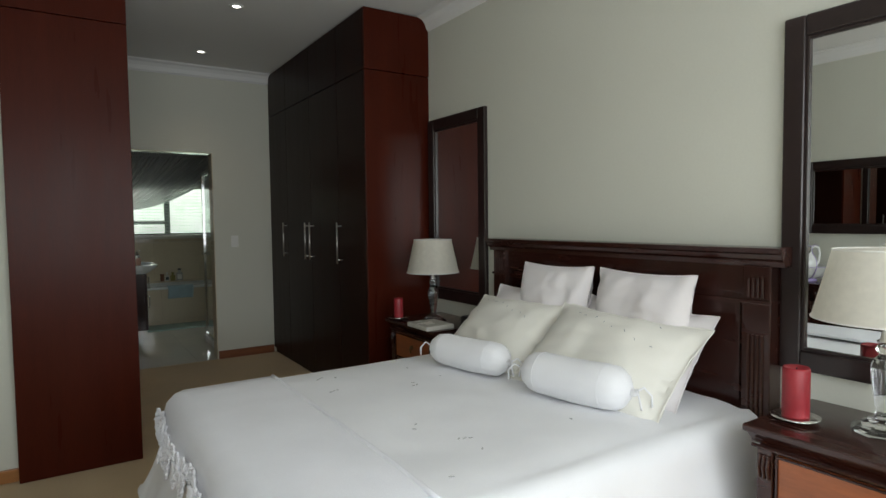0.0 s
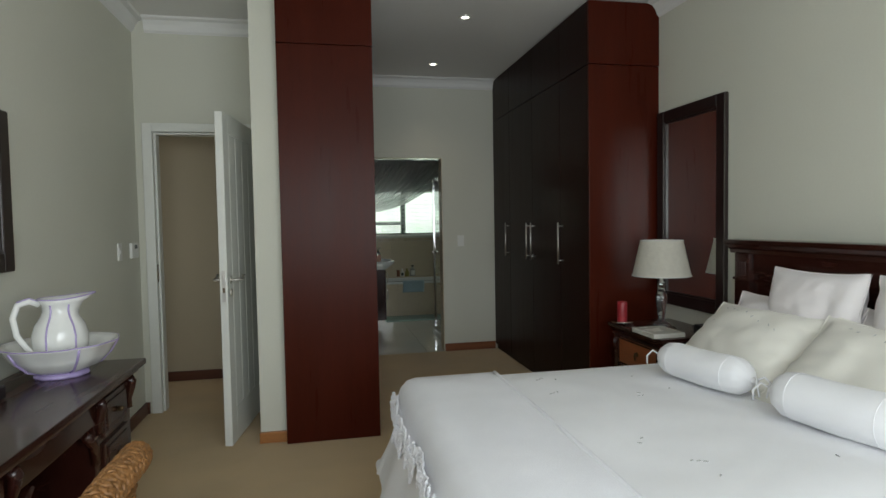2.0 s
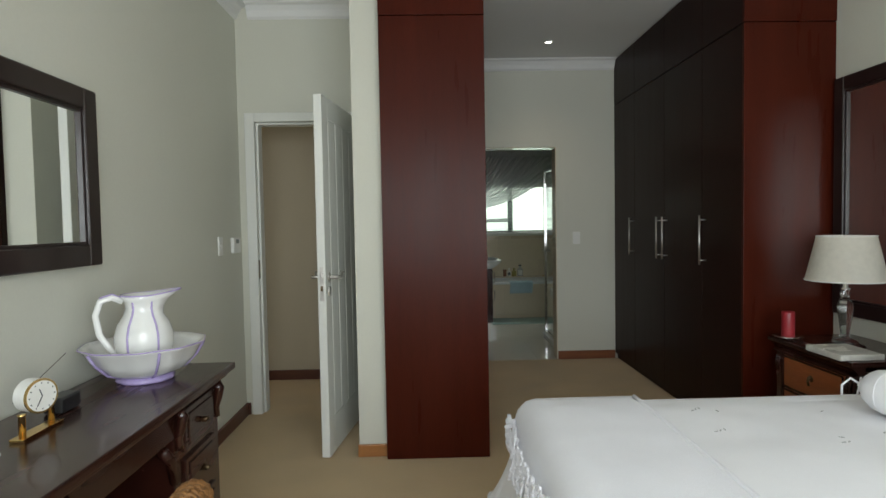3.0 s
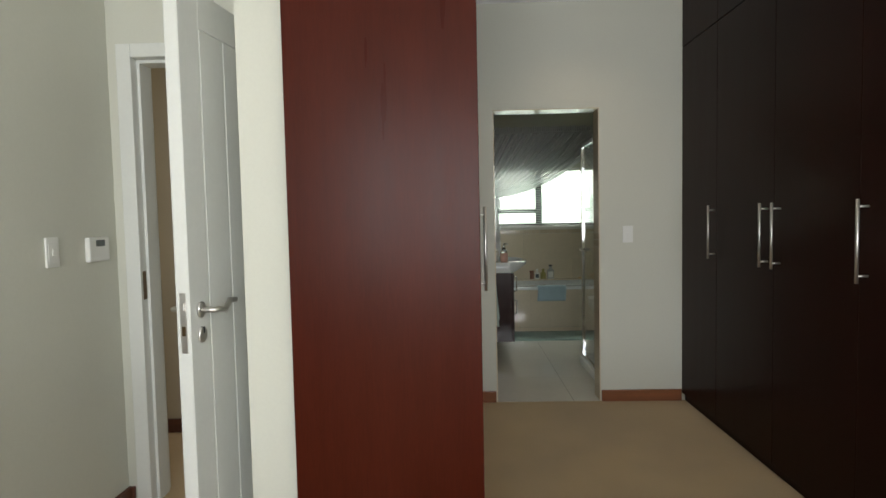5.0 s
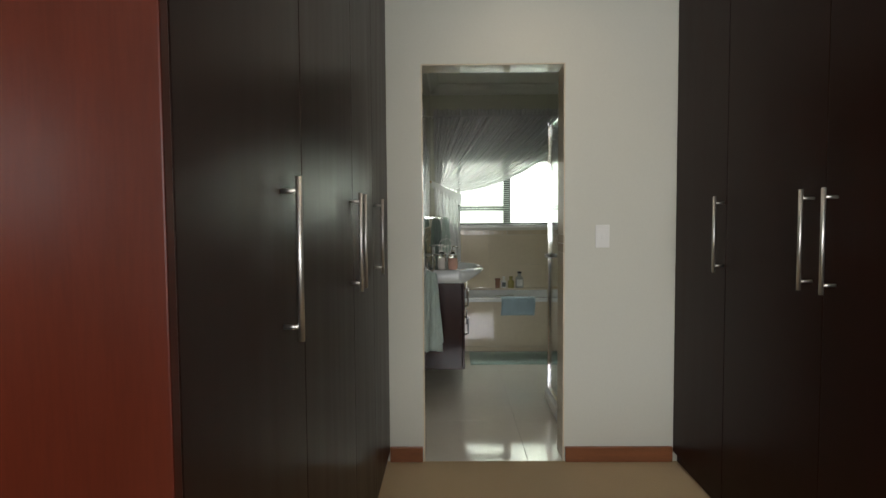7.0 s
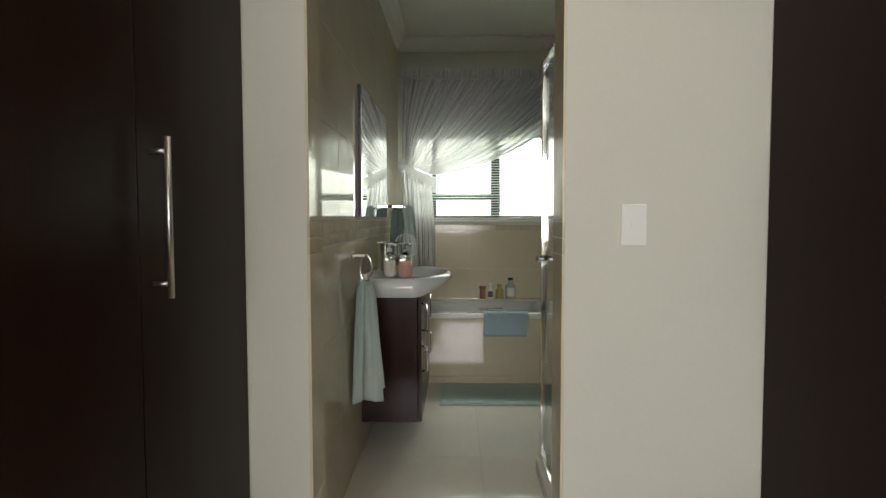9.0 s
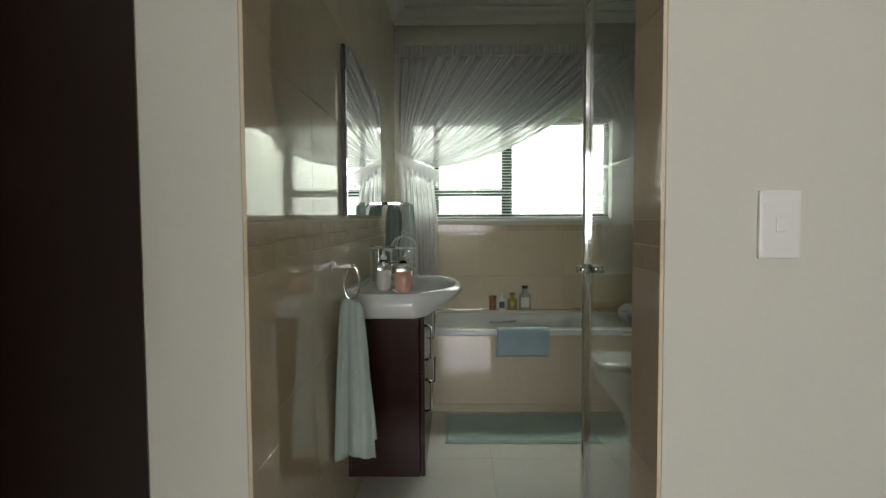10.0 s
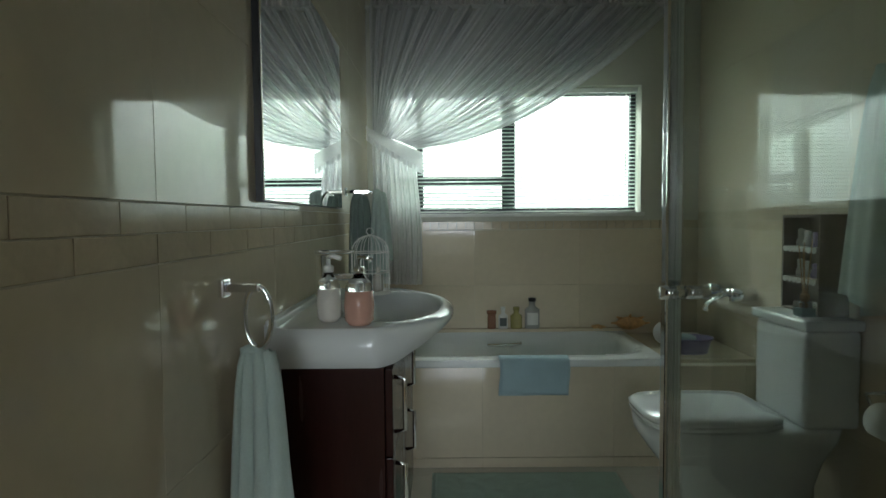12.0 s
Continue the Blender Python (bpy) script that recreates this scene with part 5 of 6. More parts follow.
def pillow(name, w, h, t, mat, label, m, flange=0.0, group="", marks=False):
    """A stuffed pillow with drawn-out corners; its own x is its width, y its height, z its thickness."""
    th_ = thing(name, (0, 0, 0), label, "pillow", group)
    rs = sum(ord(c) for c in label) % 17 + m.translation.y * 3
    def f(side):
        def g(u, v):
            a, b = u * 2 - 1, v * 2 - 1
            pinch = 1 - 0.07 * (1 - a * a) * abs(b) ** 3
            pinch2 = 1 - 0.06 * (1 - b * b) * abs(a) ** 3
            x, y = a * w / 2 * pinch2, b * h / 2 * pinch
            inn = 1 - flange * 2 / min(w, h)
            e = max(0, 1 - (abs(a) / inn) ** 2.6) * max(0, 1 - (abs(b) / inn) ** 2.6) if inn > 0 else 0
            z = side * (t / 2 * e ** 0.55 + 0.003)
            z += 0.016 * noise.noise(Vector((a * 2.2 + rs, b * 2.2, side))) * (e ** 0.3 if e > 0 else 0.6) + 0.009 * noise.noise(Vector((a * 5, b * 5 + rs, side)))
            return Vector((x, y, z))
        return g
    bm = sheet(f(1), 28, 22)
    sheet(f(-1), 28, 22, bm=bm)
    bmesh.ops.remove_doubles(bm, verts=bm.verts, dist=0.0005)
    bmesh.ops.recalc_face_normals(bm, faces=bm.faces)
    part("cushion", bm, mat, th_, "", True)
    part("seam", tube([f(1)(u, v) for u, v in [(k / 20, 0) for k in range(20)] + [(1, k / 16) for k in range(16)] + [(1 - k / 20, 1) for k in range(20)] + [(0, 1 - k / 16) for k in range(16)]], 0.0035, 6, closed=True), mat, th_, "", True)
    if marks:
        bm = bmesh.new()
        for k in range(9):
            u, v = 0.18 + 0.64 * ((k * 0.37 + rs * 0.1) % 1), 0.62 + 0.25 * ((k * 0.61) % 1)
            c = f(1)(u, v)
            own = ball((0, 0, 0), 1, 0.009, 0.0022, 0.002, seg=6)
            bmesh.ops.transform(own, matrix=Matrix.Translation(c) @ Matrix.Rotation(1.1 * k, 4, "Z"), verts=own.verts)
            join(bm, own)
        part("embroidery", bm, STITCH, th_, "grey stitched sprigs")
    th_.matrix_world = m
    return th_


def lean(x, y, z, tilt, turn=0.0, roll=0.0):
    """Stands a pillow up against the headboard: its width along y, leaning back by tilt degrees."""
    return Matrix.Translation((x, y, z)) @ Matrix.Rotation(radians(-90 + turn), 4, "Z") @ Matrix.Rotation(radians(90 - tilt), 4, "X") @ Matrix.Rotation(radians(roll), 4, "Z")


pillow("square_pillow", 0.50, 0.44, 0.15, PINKW, "plump pale square cushion propped against the headboard", lean(2.62, 3.15, 0.90, 10, 2), group="square cushions")
pillow("square_pillow", 0.53, 0.44, 0.15, PINKW, "wide pale square cushion propped against the headboard", lean(2.62, 2.60, 0.90, 10, -2), group="square cushions")
pillow("bed_pillow", 0.72, 0.46, 0.15, PINKW, "pale pink pillow leaning behind a cream pillow", lean(2.54, 3.27, 0.78, 34, 0, 1), 0.015, "bed pillows")
pillow("bed_pillow", 0.68, 0.46, 0.15, PINKW, "pale pink pillow half hidden by a cream pillow", lean(2.55, 2.60, 0.775, 36, 0, -2), 0.015, "bed pillows")
pillow("bed_pillow", 0.74, 0.47, 0.20, CREAM, "cream embroidered pillow leaning on the pillow behind", lean(2.42, 3.33, 0.755, 47, -3, 3), 0.018, "bed pillows", True)
pillow("bed_pillow", 0.78, 0.49, 0.21, CREAM, "large cream embroidered pillow leaning on the pillow behind", lean(2.41, 2.62, 0.76, 48, 4, -3), 0.018, "bed pillows", True)


def bolster(label, a, b, r):
    a, b = Vector(a), Vector(b)
    t = thing("bolster", (a + b) / 2 - Vector((0, 0, r)), label, "bolster", "bolsters")
    d = (b - a).normalized()
    L = (b - a).length
    prof = [(0.012, 0.0), (0.03, 0.008), (r * 0.72, 0.028), (r * 0.95, 0.06), (r, 0.11), (r * 1.02, L / 2), (r, L - 0.11), (r * 0.95, L - 0.06), (r * 0.72, L - 0.028), (0.03, L - 0.008), (0.012, L)]
    own = lathe(0, 0, 0, prof, 40)
    bmesh.ops.subdivide_edges(own, edges=[e for e in own.edges if abs(e.verts[0].co.z - e.verts[1].co.z) > 0.1], cuts=5)
    for v in own.verts:
        end = max(0.0, 1 - min(v.co.z, L - v.co.z) / 0.12)
        k = 1 + 0.05 * noise.noise(v.co * 7) + 0.02 * noise.noise(v.co * 22) + 0.035 * end * math.cos(13 * math.atan2(v.co.y, v.co.x))
        v.co.x *= k
        v.co.y *= k
    rot = Vector((0, 0, 1)).rotation_difference(d).to_matrix().to_4x4()
    bmesh.ops.transform(own, matrix=Matrix.Translation(a) @ rot, verts=own.verts)
    part("roll", own, LINEN, t, "", True)
    side = d.cross(Vector((0, 0, 1))).normalized()
    for f in (0.2, 0.8):
        part("piping", tube([a + d * L * f + (side * math.cos(q * math.pi / 16) + Vector((0, 0, math.sin(q * math.pi / 16)))) * r * 1.006 for q in range(32)], 0.0013, 5, closed=True), LINEN, t, "", True)
    for e, s in ((a, -1), (b, 1)):
        part("knot", ball(e + d * s * 0.008, 0.016), LINEN, t, "", True)
        for q in (-1, 1):
            part("tie", tube([e + d * s * 0.01, e + d * s * 0.035 + Vector((0.02 * q, 0, 0.02)), e + d * s * 0.055 + Vector((0.035 * q, 0, -0.01)), e + d * s * 0.06 + Vector((0.03 * q, 0, -0.05))], 0.0042, 6), LINEN, t, "thin cotton tie", True)


bolster("white gathered bolster cushion tied at its ends", (2.08, 3.47, 0.698), (2.18, 2.98, 0.698), 0.078)
bolster("plump white gathered bolster tied at its ends", (2.14, 2.82, 0.707), (2.24, 2.33, 0.707), 0.087)

# ---- nightstands ----
NZ = 0.68


def nightstand(yc, w, label):
    t = thing("nightstand", (2.56, yc, 0), label, "nightstand", "nightstands")
    x0, y0, y1 = 2.375, yc - w / 2 + 0.035, yc + w / 2 - 0.035
    part("body", box(x0, y0, 0.05, 2.78, y1, NZ - 0.055, 0.003), DARKWOOD, t)
    part("plinth", box(x0 - 0.02, y0 - 0.02, 0.001, 2.785, y1 + 0.02, 0.05, 0.006), DARKWOOD, t)
    part("top", box(2.33, yc - w / 2, NZ - 0.024, 2.79, yc + w / 2, NZ, 0.007, 3), DARKWOOD, t)
    part("cornice", profile_y([(2.40, NZ - 0.062), (x0 - 0.006, NZ - 0.062), (x0 - 0.012, NZ - 0.05), (x0 - 0.02, NZ - 0.042), (x0 - 0.035, NZ - 0.026), (2.40, NZ - 0.026)], y0 - 0.022, y1 + 0.022), DARKWOOD, t)
    part("beading", rod((x0 - 0.016, y0 - 0.015, NZ - 0.07), (x0 - 0.016, y1 + 0.015, NZ - 0.07), 0.006, 8), DARKWOOD, t)
    for y in (y0 + 0.025, y1 - 0.025):
        p = part("pilaster", box(x0 - 0.014, y - 0.025, 0.06, x0 + 0.004, y + 0.025, NZ - 0.075, 0.004), DARKWOOD, t)
        for k in range(3):
            part("carving", tube([(x0 - 0.016, y - 0.014 + 0.014 * k, NZ - 0.17), (x0 - 0.024, y - 0.014 + 0.014 * k, NZ - 0.13), (x0 - 0.016, y - 0.014 + 0.014 * k, NZ - 0.095)], 0.006, 8), DARKWOOD, p)
    for z0, z1 in ((0.43, NZ - 0.085), (0.25, 0.42), (0.07, 0.24)):
        d = part("drawer", box(x0 - 0.012, y0 + 0.06, z0, x0 + 0.002, y1 - 0.06, z1, 0.004), ORANGEWOOD, t, "orange-brown drawer front")
        for a in ((y0 + 0.06, z0, y0 + 0.068, z1), (y1 - 0.068, z0, y1 - 0.06, z1), (y0 + 0.068, z1 - 0.008, y1 - 0.068, z1), (y0 + 0.068, z0, y1 - 0.068, z0 + 0.008)):
            part("edge_bead", box(x0 - 0.018, a[0], a[1], x0 - 0.011, a[2], a[3], 0.002), DARKWOOD, d)
        zc = (z0 + z1) / 2
        part("drop_pull", tube([(x0 - 0.012, yc, zc + 0.02), (x0 - 0.026, yc, zc + 0.018), (x0 - 0.03, yc, zc), (x0 - 0.026, yc, zc - 0.022)], 0.006, 10), OLDBRASS, d, "old brass drop pull", True)
        part("back_plate", ball((x0 - 0.013, yc, zc + 0.012), 0.016, 0.2, 1, 1), OLDBRASS, d, "", True)
    return t


nightstand(1.63, 0.66, "dark carved nightstand with an orange-brown drawer beside the bed")
nightstand(4.19, 0.64, "dark carved nightstand between the bed and the wardrobe")


def table_lamp(x, y, label, k_=1.0, zb=1.035):
    t = thing("table_lamp", (x, y, NZ), label, "lamp", "bedside lamps")
    part("base", lathe(x, y, NZ + 0.001, [(0.085, 0), (0.088, 0.008), (0.075, 0.018), (0.06, 0.022), (0.055, 0.034), (0.03, 0.042), (0.0, 0.043)], 8), CRYSTAL, t, "stepped clear crystal foot")
    part("stem", lathe(x, y, NZ + 0.045, [(0.02, 0), (0.024, 0.01), (0.018, 0.02), (0.022, 0.04), (0.034, 0.13), (0.036, 0.16), (0.028, 0.185), (0.014, 0.2), (0.022, 0.21), (0.024, 0.222), (0.012, 0.236), (0.0, 0.237)], 16), CRYSTAL, t, "faceted clear crystal stem")
    part("ring", lathe(x, y, NZ + 0.282, [(0.02, 0), (0.022, 0.006), (0.012, 0.012), (0.008, 0.05), (0.012, 0.09), (0, 0.092)], 18), CHROME, t, "chrome fitting", True)
    z0 = zb - NZ
    part("shade", sheet(lambda u, v: Vector((x + k_ * (0.196 - 0.054 * v) * math.cos(6.28319 * u), y + k_ * (0.196 - 0.054 * v) * math.sin(6.28319 * u), NZ + z0 + 0.215 * v)), 48, 3), SHADE, t, "tapered off-white fabric shade", True)
    for r, z in ((0.197 * k_, z0), (0.143 * k_, z0 + 0.215)):
        part("trim_ring", tube([(x + r * math.cos(k * math.pi / 24), y + r * math.sin(k * math.pi / 24), NZ + z) for k in range(48)], 0.003, 6, closed=True), LABEL, t)
    for k in range(3):
        a = 2 * math.pi * k / 3
        part("shade_wire", rod((x, y, NZ + 0.37), (x + 0.168 * k_ * math.cos(a), y + 0.168 * k_ * math.sin(a), NZ + z0 + 0.108), 0.002, 6), CHROME, t)
    part("bulb", lathe(x, y, NZ + 0.374, [(0.012, 0), (0.013, 0.02), (0.028, 0.055), (0.02, 0.085), (0, 0.092)], 16), LABEL, t, "unlit white bulb", True)


table_lamp(2.60, 1.665, "crystal table lamp with an off-white shade on the nightstand")
table_lamp(2.53, 4.19, "crystal table lamp with an off-white shade near the wardrobe", 0.88, 1.01)


def candle(x, y, label, r, h):
    c = thing("candle", (x, y, NZ + 0.014), label, "candle", "pillar candles")
    part("wax", lathe(x, y, NZ + 0.014, [(r * 0.97, 0), (r, 0.004), (r, h - 0.008), (r * 0.93, h), (r * 0.8, h - 0.003), (r * 0.5, h - 0.012), (0, h - 0.013)], 32), CANDLE, c, "", True)
    part("wick", rod((x, y, NZ + h - 0.002), (x + 0.002, y, NZ + h + 0.012), 0.0015, 6), BLACKP, c, "black wick")
    d = thing("candle_dish", (x, y, NZ), "small fluted silvery glass dish under a candle", "dish", "candle dishes")
    part("dish_body", lathe(x, y, NZ + 0.001, [(0.03, 0), (0.045, 0.003), (0.072, 0.011), (0.074, 0.014), (0.045, 0.012), (0.0, 0.0125)], 48, flute=0.02, flutes=16), SILVER, d, "", True)


candle(2.50, 1.875, "thick red pillar candle standing in a dish", 0.041, 0.165)
candle(2.39, 4.42, "red pillar candle standing in a dish by the lamp", 0.032, 0.13)
single("marble_slab", box(2.30, 3.90, NZ + 0.001, 2.50, 4.14, NZ + 0.028, 0.004), MARBLE, "pale marble slab lying on the nightstand's edge", "slab")
single("bedside_clock", box(2.60, 3.90, NZ + 0.001, 2.68, 3.98, NZ + 0.06, 0.015, 3), BLACKP, "small black clock radio behind the lamp", "clock")


def framed_mirror(name, axis, wall, a0, a1, z0, z1, fw, label):
    """A mirror in a wide bevelled wooden frame, on a wall at x = wall."""
    s = -1 if wall > 0 else 1
    t = thing(name, (wall, (a0 + a1) / 2, z0), label, "mirror")
    def fx(d):
        return wall + s * d
    def bar(y0, y1, zz0, zz1, nm):
        own = box(min(fx(0.001), fx(0.032)), y0, zz0, max(fx(0.001), fx(0.032)), y1, zz1, 0.009, 3)
        part(nm, own, BLACKWOOD, t, "", False)
    bar(a0, a0 + fw, z0, z1, "frame_side")
    bar(a1 - fw, a1, z0, z1, "frame_side")
    bar(a0 + fw, a1 - fw, z0, z0 + fw, "frame_rail")
    bar(a0 + fw, a1 - fw, z1 - fw, z1, "frame_rail")
    lip = 0.012
    for y0, y1, q0, q1 in ((a0 + fw, a0 + fw + lip, z0 + fw, z1 - fw), (a1 - fw - lip, a1 - fw, z0 + fw, z1 - fw), (a0 + fw + lip, a1 - fw - lip, z0 + fw, z0 + fw + lip), (a0 + fw + lip, a1 - fw - lip, z1 - fw - lip, z1 - fw)):
        part("inner_bead", box(min(fx(0.001), fx(0.022)), y0, q0, max(fx(0.001), fx(0.022)), y1, q1, 0.003), BLACKWOOD, t)
    part("mirror_glass", box(min(fx(0.004), fx(0.01)), a0 + fw, z0 + fw, max(fx(0.004), fx(0.01)), a1 - fw, z1 - fw), MIRROR, t)


framed_mirror("wall_mirror", "x", XR, 3.93, 4.625, 0.78, 2.085, 0.075, "tall mirror in a dark wooden frame above the nightstand")
framed_mirror("wall_mirror", "x", XR, 1.36, 2.07, 0.78, 2.085, 0.075, "tall dark-framed mirror above the bedside lamp")
framed_mirror("desk_mirror", "x", XL, 2.35, 3.705, 1.185, 1.852, 0.08, "wide mirror in a dark wooden frame over the desk")

# ---- desk and what stands on it ----
EZ, EX, EY0, EY1 = 0.76, -0.325, 2.30, 3.83
dk = thing("desk", (-0.57, 3.07, 0), "dark polished wooden kneehole desk with carved drawers", "desk")
part("top", box(XL + 0.022, EY0, EZ - 0.028, EX, EY1, EZ, 0.008, 3), DARKWOOD, dk, "polished dark top")
part("under_moulding", box(XL + 0.03, EY0 + 0.03, EZ - 0.05, EX - 0.025, EY1 - 0.03, EZ - 0.029, 0.006), DARKWOOD, dk)
for y0, y1 in ((EY0 + 0.06, EY0 + 0.47), (EY1 - 0.47, EY1 - 0.06)):
    p = part("pedestal", box(XL + 0.03, y0, 0.09, EX - 0.06, y1, EZ - 0.051, 0.004), DARKWOOD, dk)
    part("plinth", box(XL + 0.025, y0 - 0.02, 0.001, EX - 0.04, y1 + 0.02, 0.09, 0.008), DARKWOOD, p)
    for y in (y0 + 0.03, y1 - 0.03):
        part("corbel", tube([(EX - 0.055, y, EZ - 0.06), (EX - 0.038, y, EZ - 0.085), (EX - 0.045, y, EZ - 0.12), (EX - 0.056, y, EZ - 0.16), (EX - 0.052, y, EZ - 0.2)], 0.022, 10, r_end=0.012), DARKWOOD, p, "carved scroll bracket", True)
    for z0, z1 in ((EZ - 0.23, EZ - 0.075), (EZ - 0.42, EZ - 0.25), (0.13, EZ - 0.44)):
        d = part("drawer", box(EX - 0.062, y0 + 0.07, z0, EX - 0.048, y1 - 0.07, z1, 0.004), DARKWOOD, dk)
        part("drawer_field", box(EX - 0.05, y0 + 0.095, z0 + 0.022, EX - 0.043, y1 - 0.095, z1 - 0.022, 0.003), DARKWOOD, d)
        zc = (z0 + z1) / 2
        part("pull", tube([(EX - 0.044, (y0 + y1) / 2, zc), (EX - 0.026, (y0 + y1) / 2, zc), (EX - 0.022, (y0 + y1) / 2, zc - 0.004)], 0.011, 12), OLDBRASS, d, "old metal knob", True)
part("centre_drawer", box(EX - 0.07, EY0 + 0.47, EZ - 0.15, EX - 0.055, EY1 - 0.47, EZ - 0.052, 0.003), DARKWOOD, dk)
part("modesty_panel", box(XL + 0.03, EY0 + 0.47, 0.2, XL + 0.045, EY1 - 0.47, EZ - 0.052), DARKWOOD, dk)
for s, y in ((1, EY0 + 0.47), (-1, EY1 - 0.47)):
    part("bracket", tube([(EX - 0.06, y, EZ - 0.30), (EX - 0.06, y + s * 0.02, EZ - 0.22), (EX - 0.06, y + s * 0.08, EZ - 0.165)], 0.018, 8), DARKWOOD, dk, "", True)

JX, JY = -0.575, 3.58
wbn = thing("wash_bowl", (JX, JY, EZ), "white porcelain wash bowl with lilac lines on the desk", "bowl")
part("foot", lathe(JX, JY, EZ + 0.001, [(0.097, 0), (0.101, 0.01), (0.09, 0.022), (0.0, 0.022)], 48, flute=0.02, flutes=10), LILAC, wbn, "lilac glazed foot", True)
part("bowl_body", lathe(JX, JY, EZ + 0.022, [(0.09, 0), (0.135, 0.02), (0.174, 0.06), (0.200, 0.105), (0.212, 0.113), (0.207, 0.118), (0.187, 0.10), (0.128, 0.03), (0.0, 0.018)], 60, flute=0.018, flutes=10), PORCELAIN, wbn, "", True)
part("rim_line", tube([(JX + 0.211 * (1 + 0.018 * math.cos(10 * k * math.pi / 30)) * math.cos(k * math.pi / 30), JY + 0.211 * (1 + 0.018 * math.cos(10 * k * math.pi / 30)) * math.sin(k * math.pi / 30), EZ + 0.137) for k in range(60)], 0.0028, 6, closed=True), LILAC, wbn, "lilac rim line", True)
for k in range(5):
    a = 2 * math.pi * k / 5 - 0.9
    part("stripe", tube([(JX + r * math.cos(a), JY + r * math.sin(a), EZ + 0.022 + h) for r, h in ((0.094, 0.002), (0.14, 0.02), (0.179, 0.06), (0.205, 0.105))], 0.005, 6), LILAC, wbn, "lilac stripe", True)
jg = thing("jug", (JX, JY, EZ + 0.045), "white porcelain water jug with lilac lines in the bowl", "jug")
PR = [(0.062, 0), (0.086, 0.03), (0.098, 0.085), (0.099, 0.125), (0.088, 0.165), (0.066, 0.20), (0.058, 0.225), (0.062, 0.25), (0.075, 0.272), (0.071, 0.274), (0.056, 0.25), (0.052, 0.22), (0.0, 0.215)]
bm = lathe(JX, JY, EZ + 0.045, PR, 48, flute=0.012, flutes=8)
for v in bm.verts:
    h = v.co.z - EZ - 0.045
    if h > 0.2:
        k = (h - 0.2) / 0.075
        side = (v.co.y - JY)
        if side > 0:
            v.co.y += 0.055 * k * (side / 0.075) ** 2
            v.co.z += 0.015 * k * (side / 0.075) ** 2
part("jug_body", bm, PORCELAIN, jg, "", True)
part("jug_handle", tube([(JX, JY - 0.066, EZ + 0.295), (JX, JY - 0.10, EZ + 0.312), (JX, JY - 0.138, EZ + 0.30), (JX, JY - 0.155, EZ + 0.25), (JX, JY - 0.145, EZ + 0.18), (JX, JY - 0.115, EZ + 0.125), (JX, JY - 0.09, EZ + 0.10)], 0.012, 12), PORCELAIN, jg, "", True)
part("handle_line", tube([(JX, JY - 0.066, EZ + 0.306), (JX, JY - 0.10, EZ + 0.323), (JX, JY - 0.140, EZ + 0.311)], 0.005, 6), LILAC, jg, "lilac line", True)
for a in (-0.55, 0.5):
    part("stripe", tube([(JX + (r + 0.001) * math.cos(a), JY + (r + 0.001) * math.sin(a), EZ + 0.045 + h) for r, h in PR[:8]], 0.004, 6), LILAC, jg, "lilac stripe", True)
part("rim_line", tube([(JX + 0.075 * math.cos(k * math.pi / 20), JY + 0.075 * math.sin(k * math.pi / 20) + (0.055 * math.sin(k * math.pi / 20) ** 2 if math.sin(k * math.pi / 20) > 0 else 0), EZ + 0.318 + (0.015 * math.sin(k * math.pi / 20) ** 2 if math.sin(k * math.pi / 20) > 0 else 0)) for k in range(40)], 0.003, 6, closed=True), LILAC, jg, "lilac rim line", True)

KXX, KYY = -0.605, 3.02
ck = thing("desk_clock", (KXX, KYY, EZ), "round white clock in a brass stand on the desk", "clock")
part("stand_base", box(KXX - 0.02, KYY - 0.085, EZ + 0.001, KXX + 0.02, KYY + 0.085, EZ + 0.010, 0.002), BRASS, ck)
for y in (KYY - 0.06, KYY + 0.06):
    part("stand_post", lathe(KXX, y, EZ + 0.01, [(0.009, 0), (0.009, 0.055), (0.011, 0.06), (0, 0.061)], 14), BRASS, ck, "", True)
def disc(r, x0, x1, z=EZ + 0.105):
    own = rod((x0, 0, 0), (x1, 0, 0), r, 40)
    bmesh.ops.transform(own, matrix=Matrix.Translation((KXX, KYY, z)) @ Matrix.Rotation(radians(-20), 4, "Z"), verts=own.verts)
    return own


part("clock_case", disc(0.046, -0.026, 0.018), WHITEP, ck, "white drum case")
part("bezel", disc(0.048, 0.018, 0.022), BRASS, ck, "polished brass bezel")
cf = part("clock_face", disc(0.042, 0.0221, 0.0235), LABEL, ck, "white dial")
for ang, ln in ((20, 0.022), (150, 0.031)):
    own = tube([(0.0245, 0, 0), (0.0245, -ln * math.sin(radians(ang)), ln * math.cos(radians(ang)))], 0.0014, 6)
    bmesh.ops.transform(own, matrix=Matrix.Translation((KXX, KYY, EZ + 0.105)) @ Matrix.Rotation(radians(-20), 4, "Z"), verts=own.verts)
    part("pointer", own, BLACKP, cf)
for k in range(12):
    a = k * math.pi / 6
    own = ball((0.0238, 0.036 * math.sin(a), 0.036 * math.cos(a)), 0.002, seg=6)
    bmesh.ops.transform(own, matrix=Matrix.Translation((KXX, KYY, EZ + 0.105)) @ Matrix.Rotation(radians(-20), 4, "Z"), verts=own.verts)
    part("hour_mark", own, BLACKP, cf)
ph = thing("portable_radio", (-0.66, 3.22, EZ), "small black portable radio with a thin aerial", "radio")
part("case", box(-0.69, 3.17, EZ + 0.001, -0.63, 3.27, EZ + 0.05, 0.01, 3), BLACKP, ph)
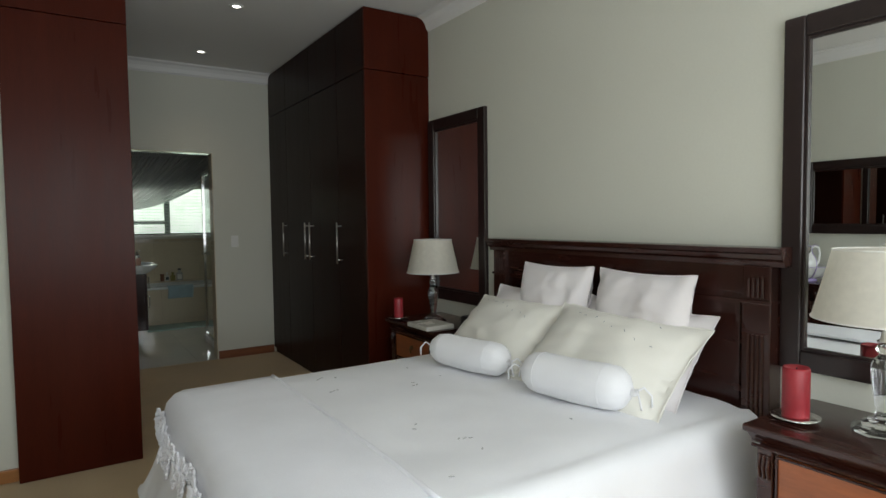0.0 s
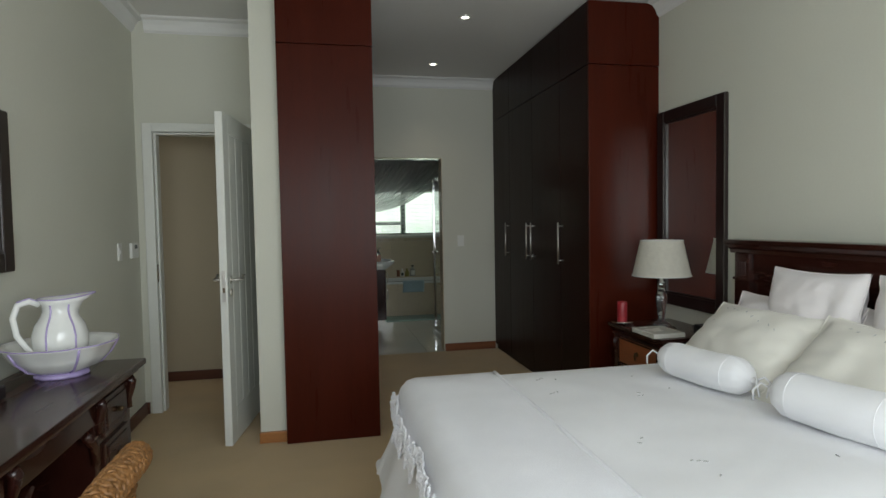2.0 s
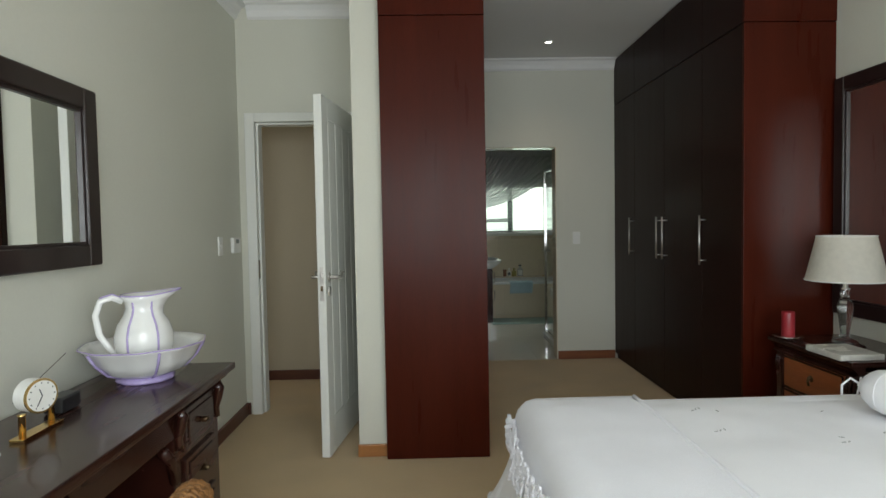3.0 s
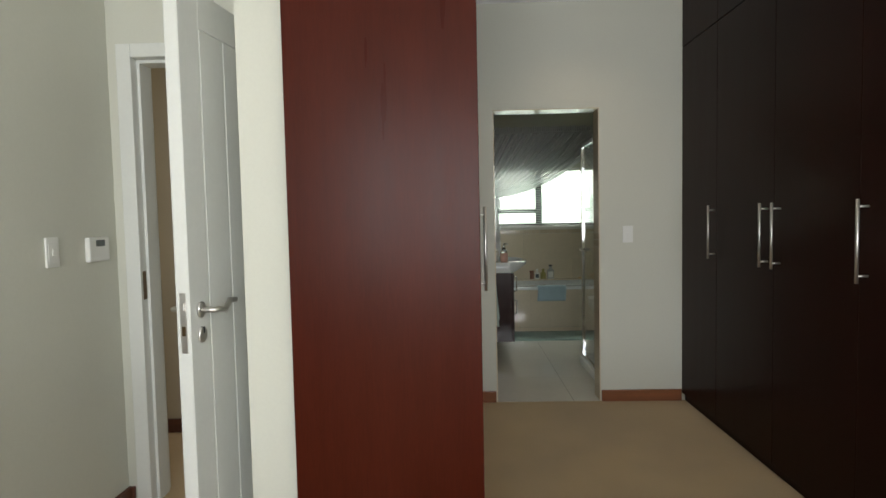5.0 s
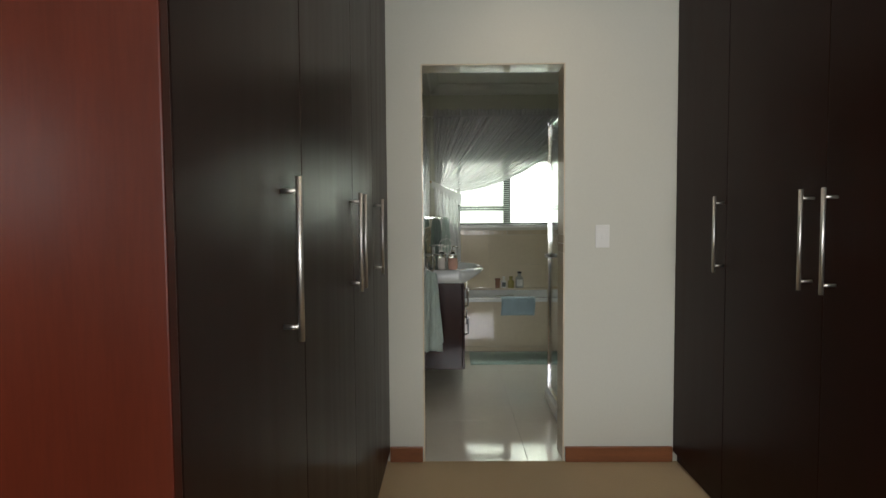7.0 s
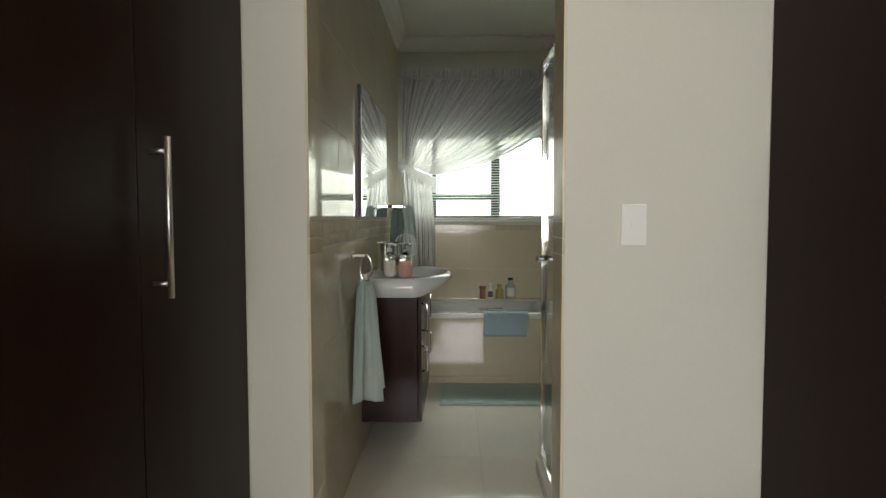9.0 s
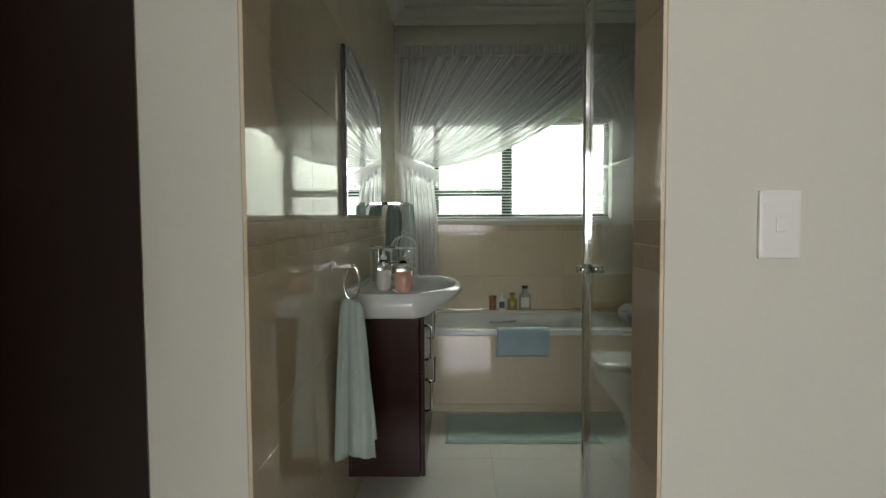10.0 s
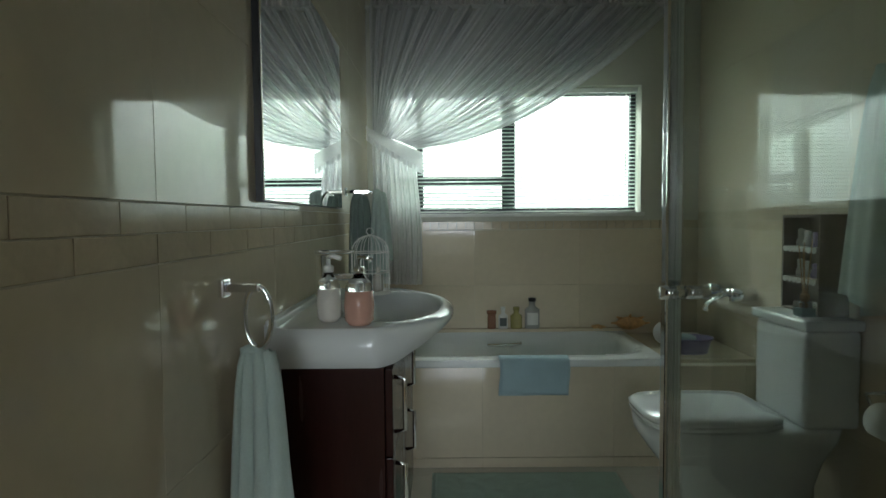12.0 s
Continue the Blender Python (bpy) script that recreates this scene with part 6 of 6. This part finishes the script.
part("aerial", rod((-0.69, 3.05, EZ + 0.075), (-0.70, 3.31, EZ + 0.16), 0.0015, 6), CHROME, ph, "thin aerial")
jg.rotation_euler = (0, 0, radians(-66))
bw = thing("trinket_bowl", (-0.53, 2.66, EZ), "small white porcelain bowl near the desk's edge", "bowl")
part("bowl_body", lathe(-0.53, 2.66, EZ + 0.001, [(0.03, 0), (0.045, 0.02), (0.065, 0.055), (0.07, 0.06), (0.062, 0.055), (0.04, 0.02), (0, 0.012)], 36, flute=0.02, flutes=8), PORCELAIN, bw, "", True)

# ---- wicker chair at the desk ----
CX, CY = 0.0, 2.42
wc = thing("wicker_chair", (CX - 0.2, CY, 0), "honey-coloured woven wicker chair drawn up to the desk", "chair")


def rim(k):
    """The chair's curved back rail, from one arm round the back to the other; k in -1..1."""
    return Vector((CX - 0.06 * k ** 4, CY + 0.27 * k, 0.765 - 0.03 * k * k - 0.05 * k ** 8))


part("back_rail", tube([rim(-1 + 2 * i / 40) for i in range(41)], 0.029, 16), WICKER, wc, "", True)
bm = bmesh.new()
for turn in (-1, 1):
    for k0 in range(7):
        pts = []
        for j in range(181):
            k = -1 + 2 * j / 180
            p, q = rim(k), rim(k + 0.01)
            d = (q - p).normalized()
            n1 = d.cross(Vector((0, 0, 1))).normalized()
            a = turn * j * 0.21 + k0 * 2 * math.pi / 7
            rr = 0.033 + 0.004 * math.sin(j * 0.21 * 7 + k0 * math.pi + (turn > 0) * math.pi)
            pts.append(p + n1 * rr * math.cos(a) + n1.cross(d) * rr * math.sin(a))
        tube(pts, 0.0058, 5, bm=bm)
part("rail_binding", bm, WICKER, wc, "plaited cane binding", True)
bm = bmesh.new()
for i in range(11):
    f = i / 10
    tube([Vector((0, 0, 0)) + Vector((rim(k).x - 0.05 * f, rim(k).y, 0.45 + (rim(k).z - 0.475) * (1 - f) + 0.006 * math.sin(k * 90 + i * math.pi))) + Vector((0.006, 0, 0)) * math.sin(k * 70 + i * math.pi) for k in [-1 + 2 * j / 80 for j in range(81)]], 0.008, 5, bm=bm)
part("woven_back", bm, WICKER, wc, "open woven cane back", True)
part("seat", loft([oval(CX - 0.22, CY, 0.235, 0.25, 0.40, 3), oval(CX - 0.22, CY, 0.25, 0.265, 0.42, 3), oval(CX - 0.22, CY, 0.24, 0.255, 0.445, 3)]), WICKER, wc, "", True)
for sx in (-0.17, 0.17):
    for sy in (-0.19, 0.19):
        part("leg", tube([(CX - 0.22 + sx, CY + sy, 0.41), (CX - 0.22 + sx * 1.1, CY + sy * 1.1, 0.002)], 0.02, 12, r_end=0.016), WICKER, wc, "", True)
cu = thing("seat_cushion", (CX - 0.22, CY, 0.447), "red striped folded cloth on the wicker chair seat", "cushion")
part("cloth", loft([oval(CX - 0.25, CY - 0.03, 0.15, 0.17, 0.447, 3), oval(CX - 0.25, CY - 0.03, 0.165, 0.185, 0.47, 3), oval(CX - 0.25, CY - 0.03, 0.15, 0.17, 0.50, 3)]), STRIPE, cu, "", True)
for k in range(5):
    part("white_stripe", tube([(CX - 0.38 + 0.065 * k, CY - 0.19, 0.503), (CX - 0.38 + 0.065 * k, CY + 0.13, 0.503)], 0.006, 6), LABEL, cu, "white stripe")
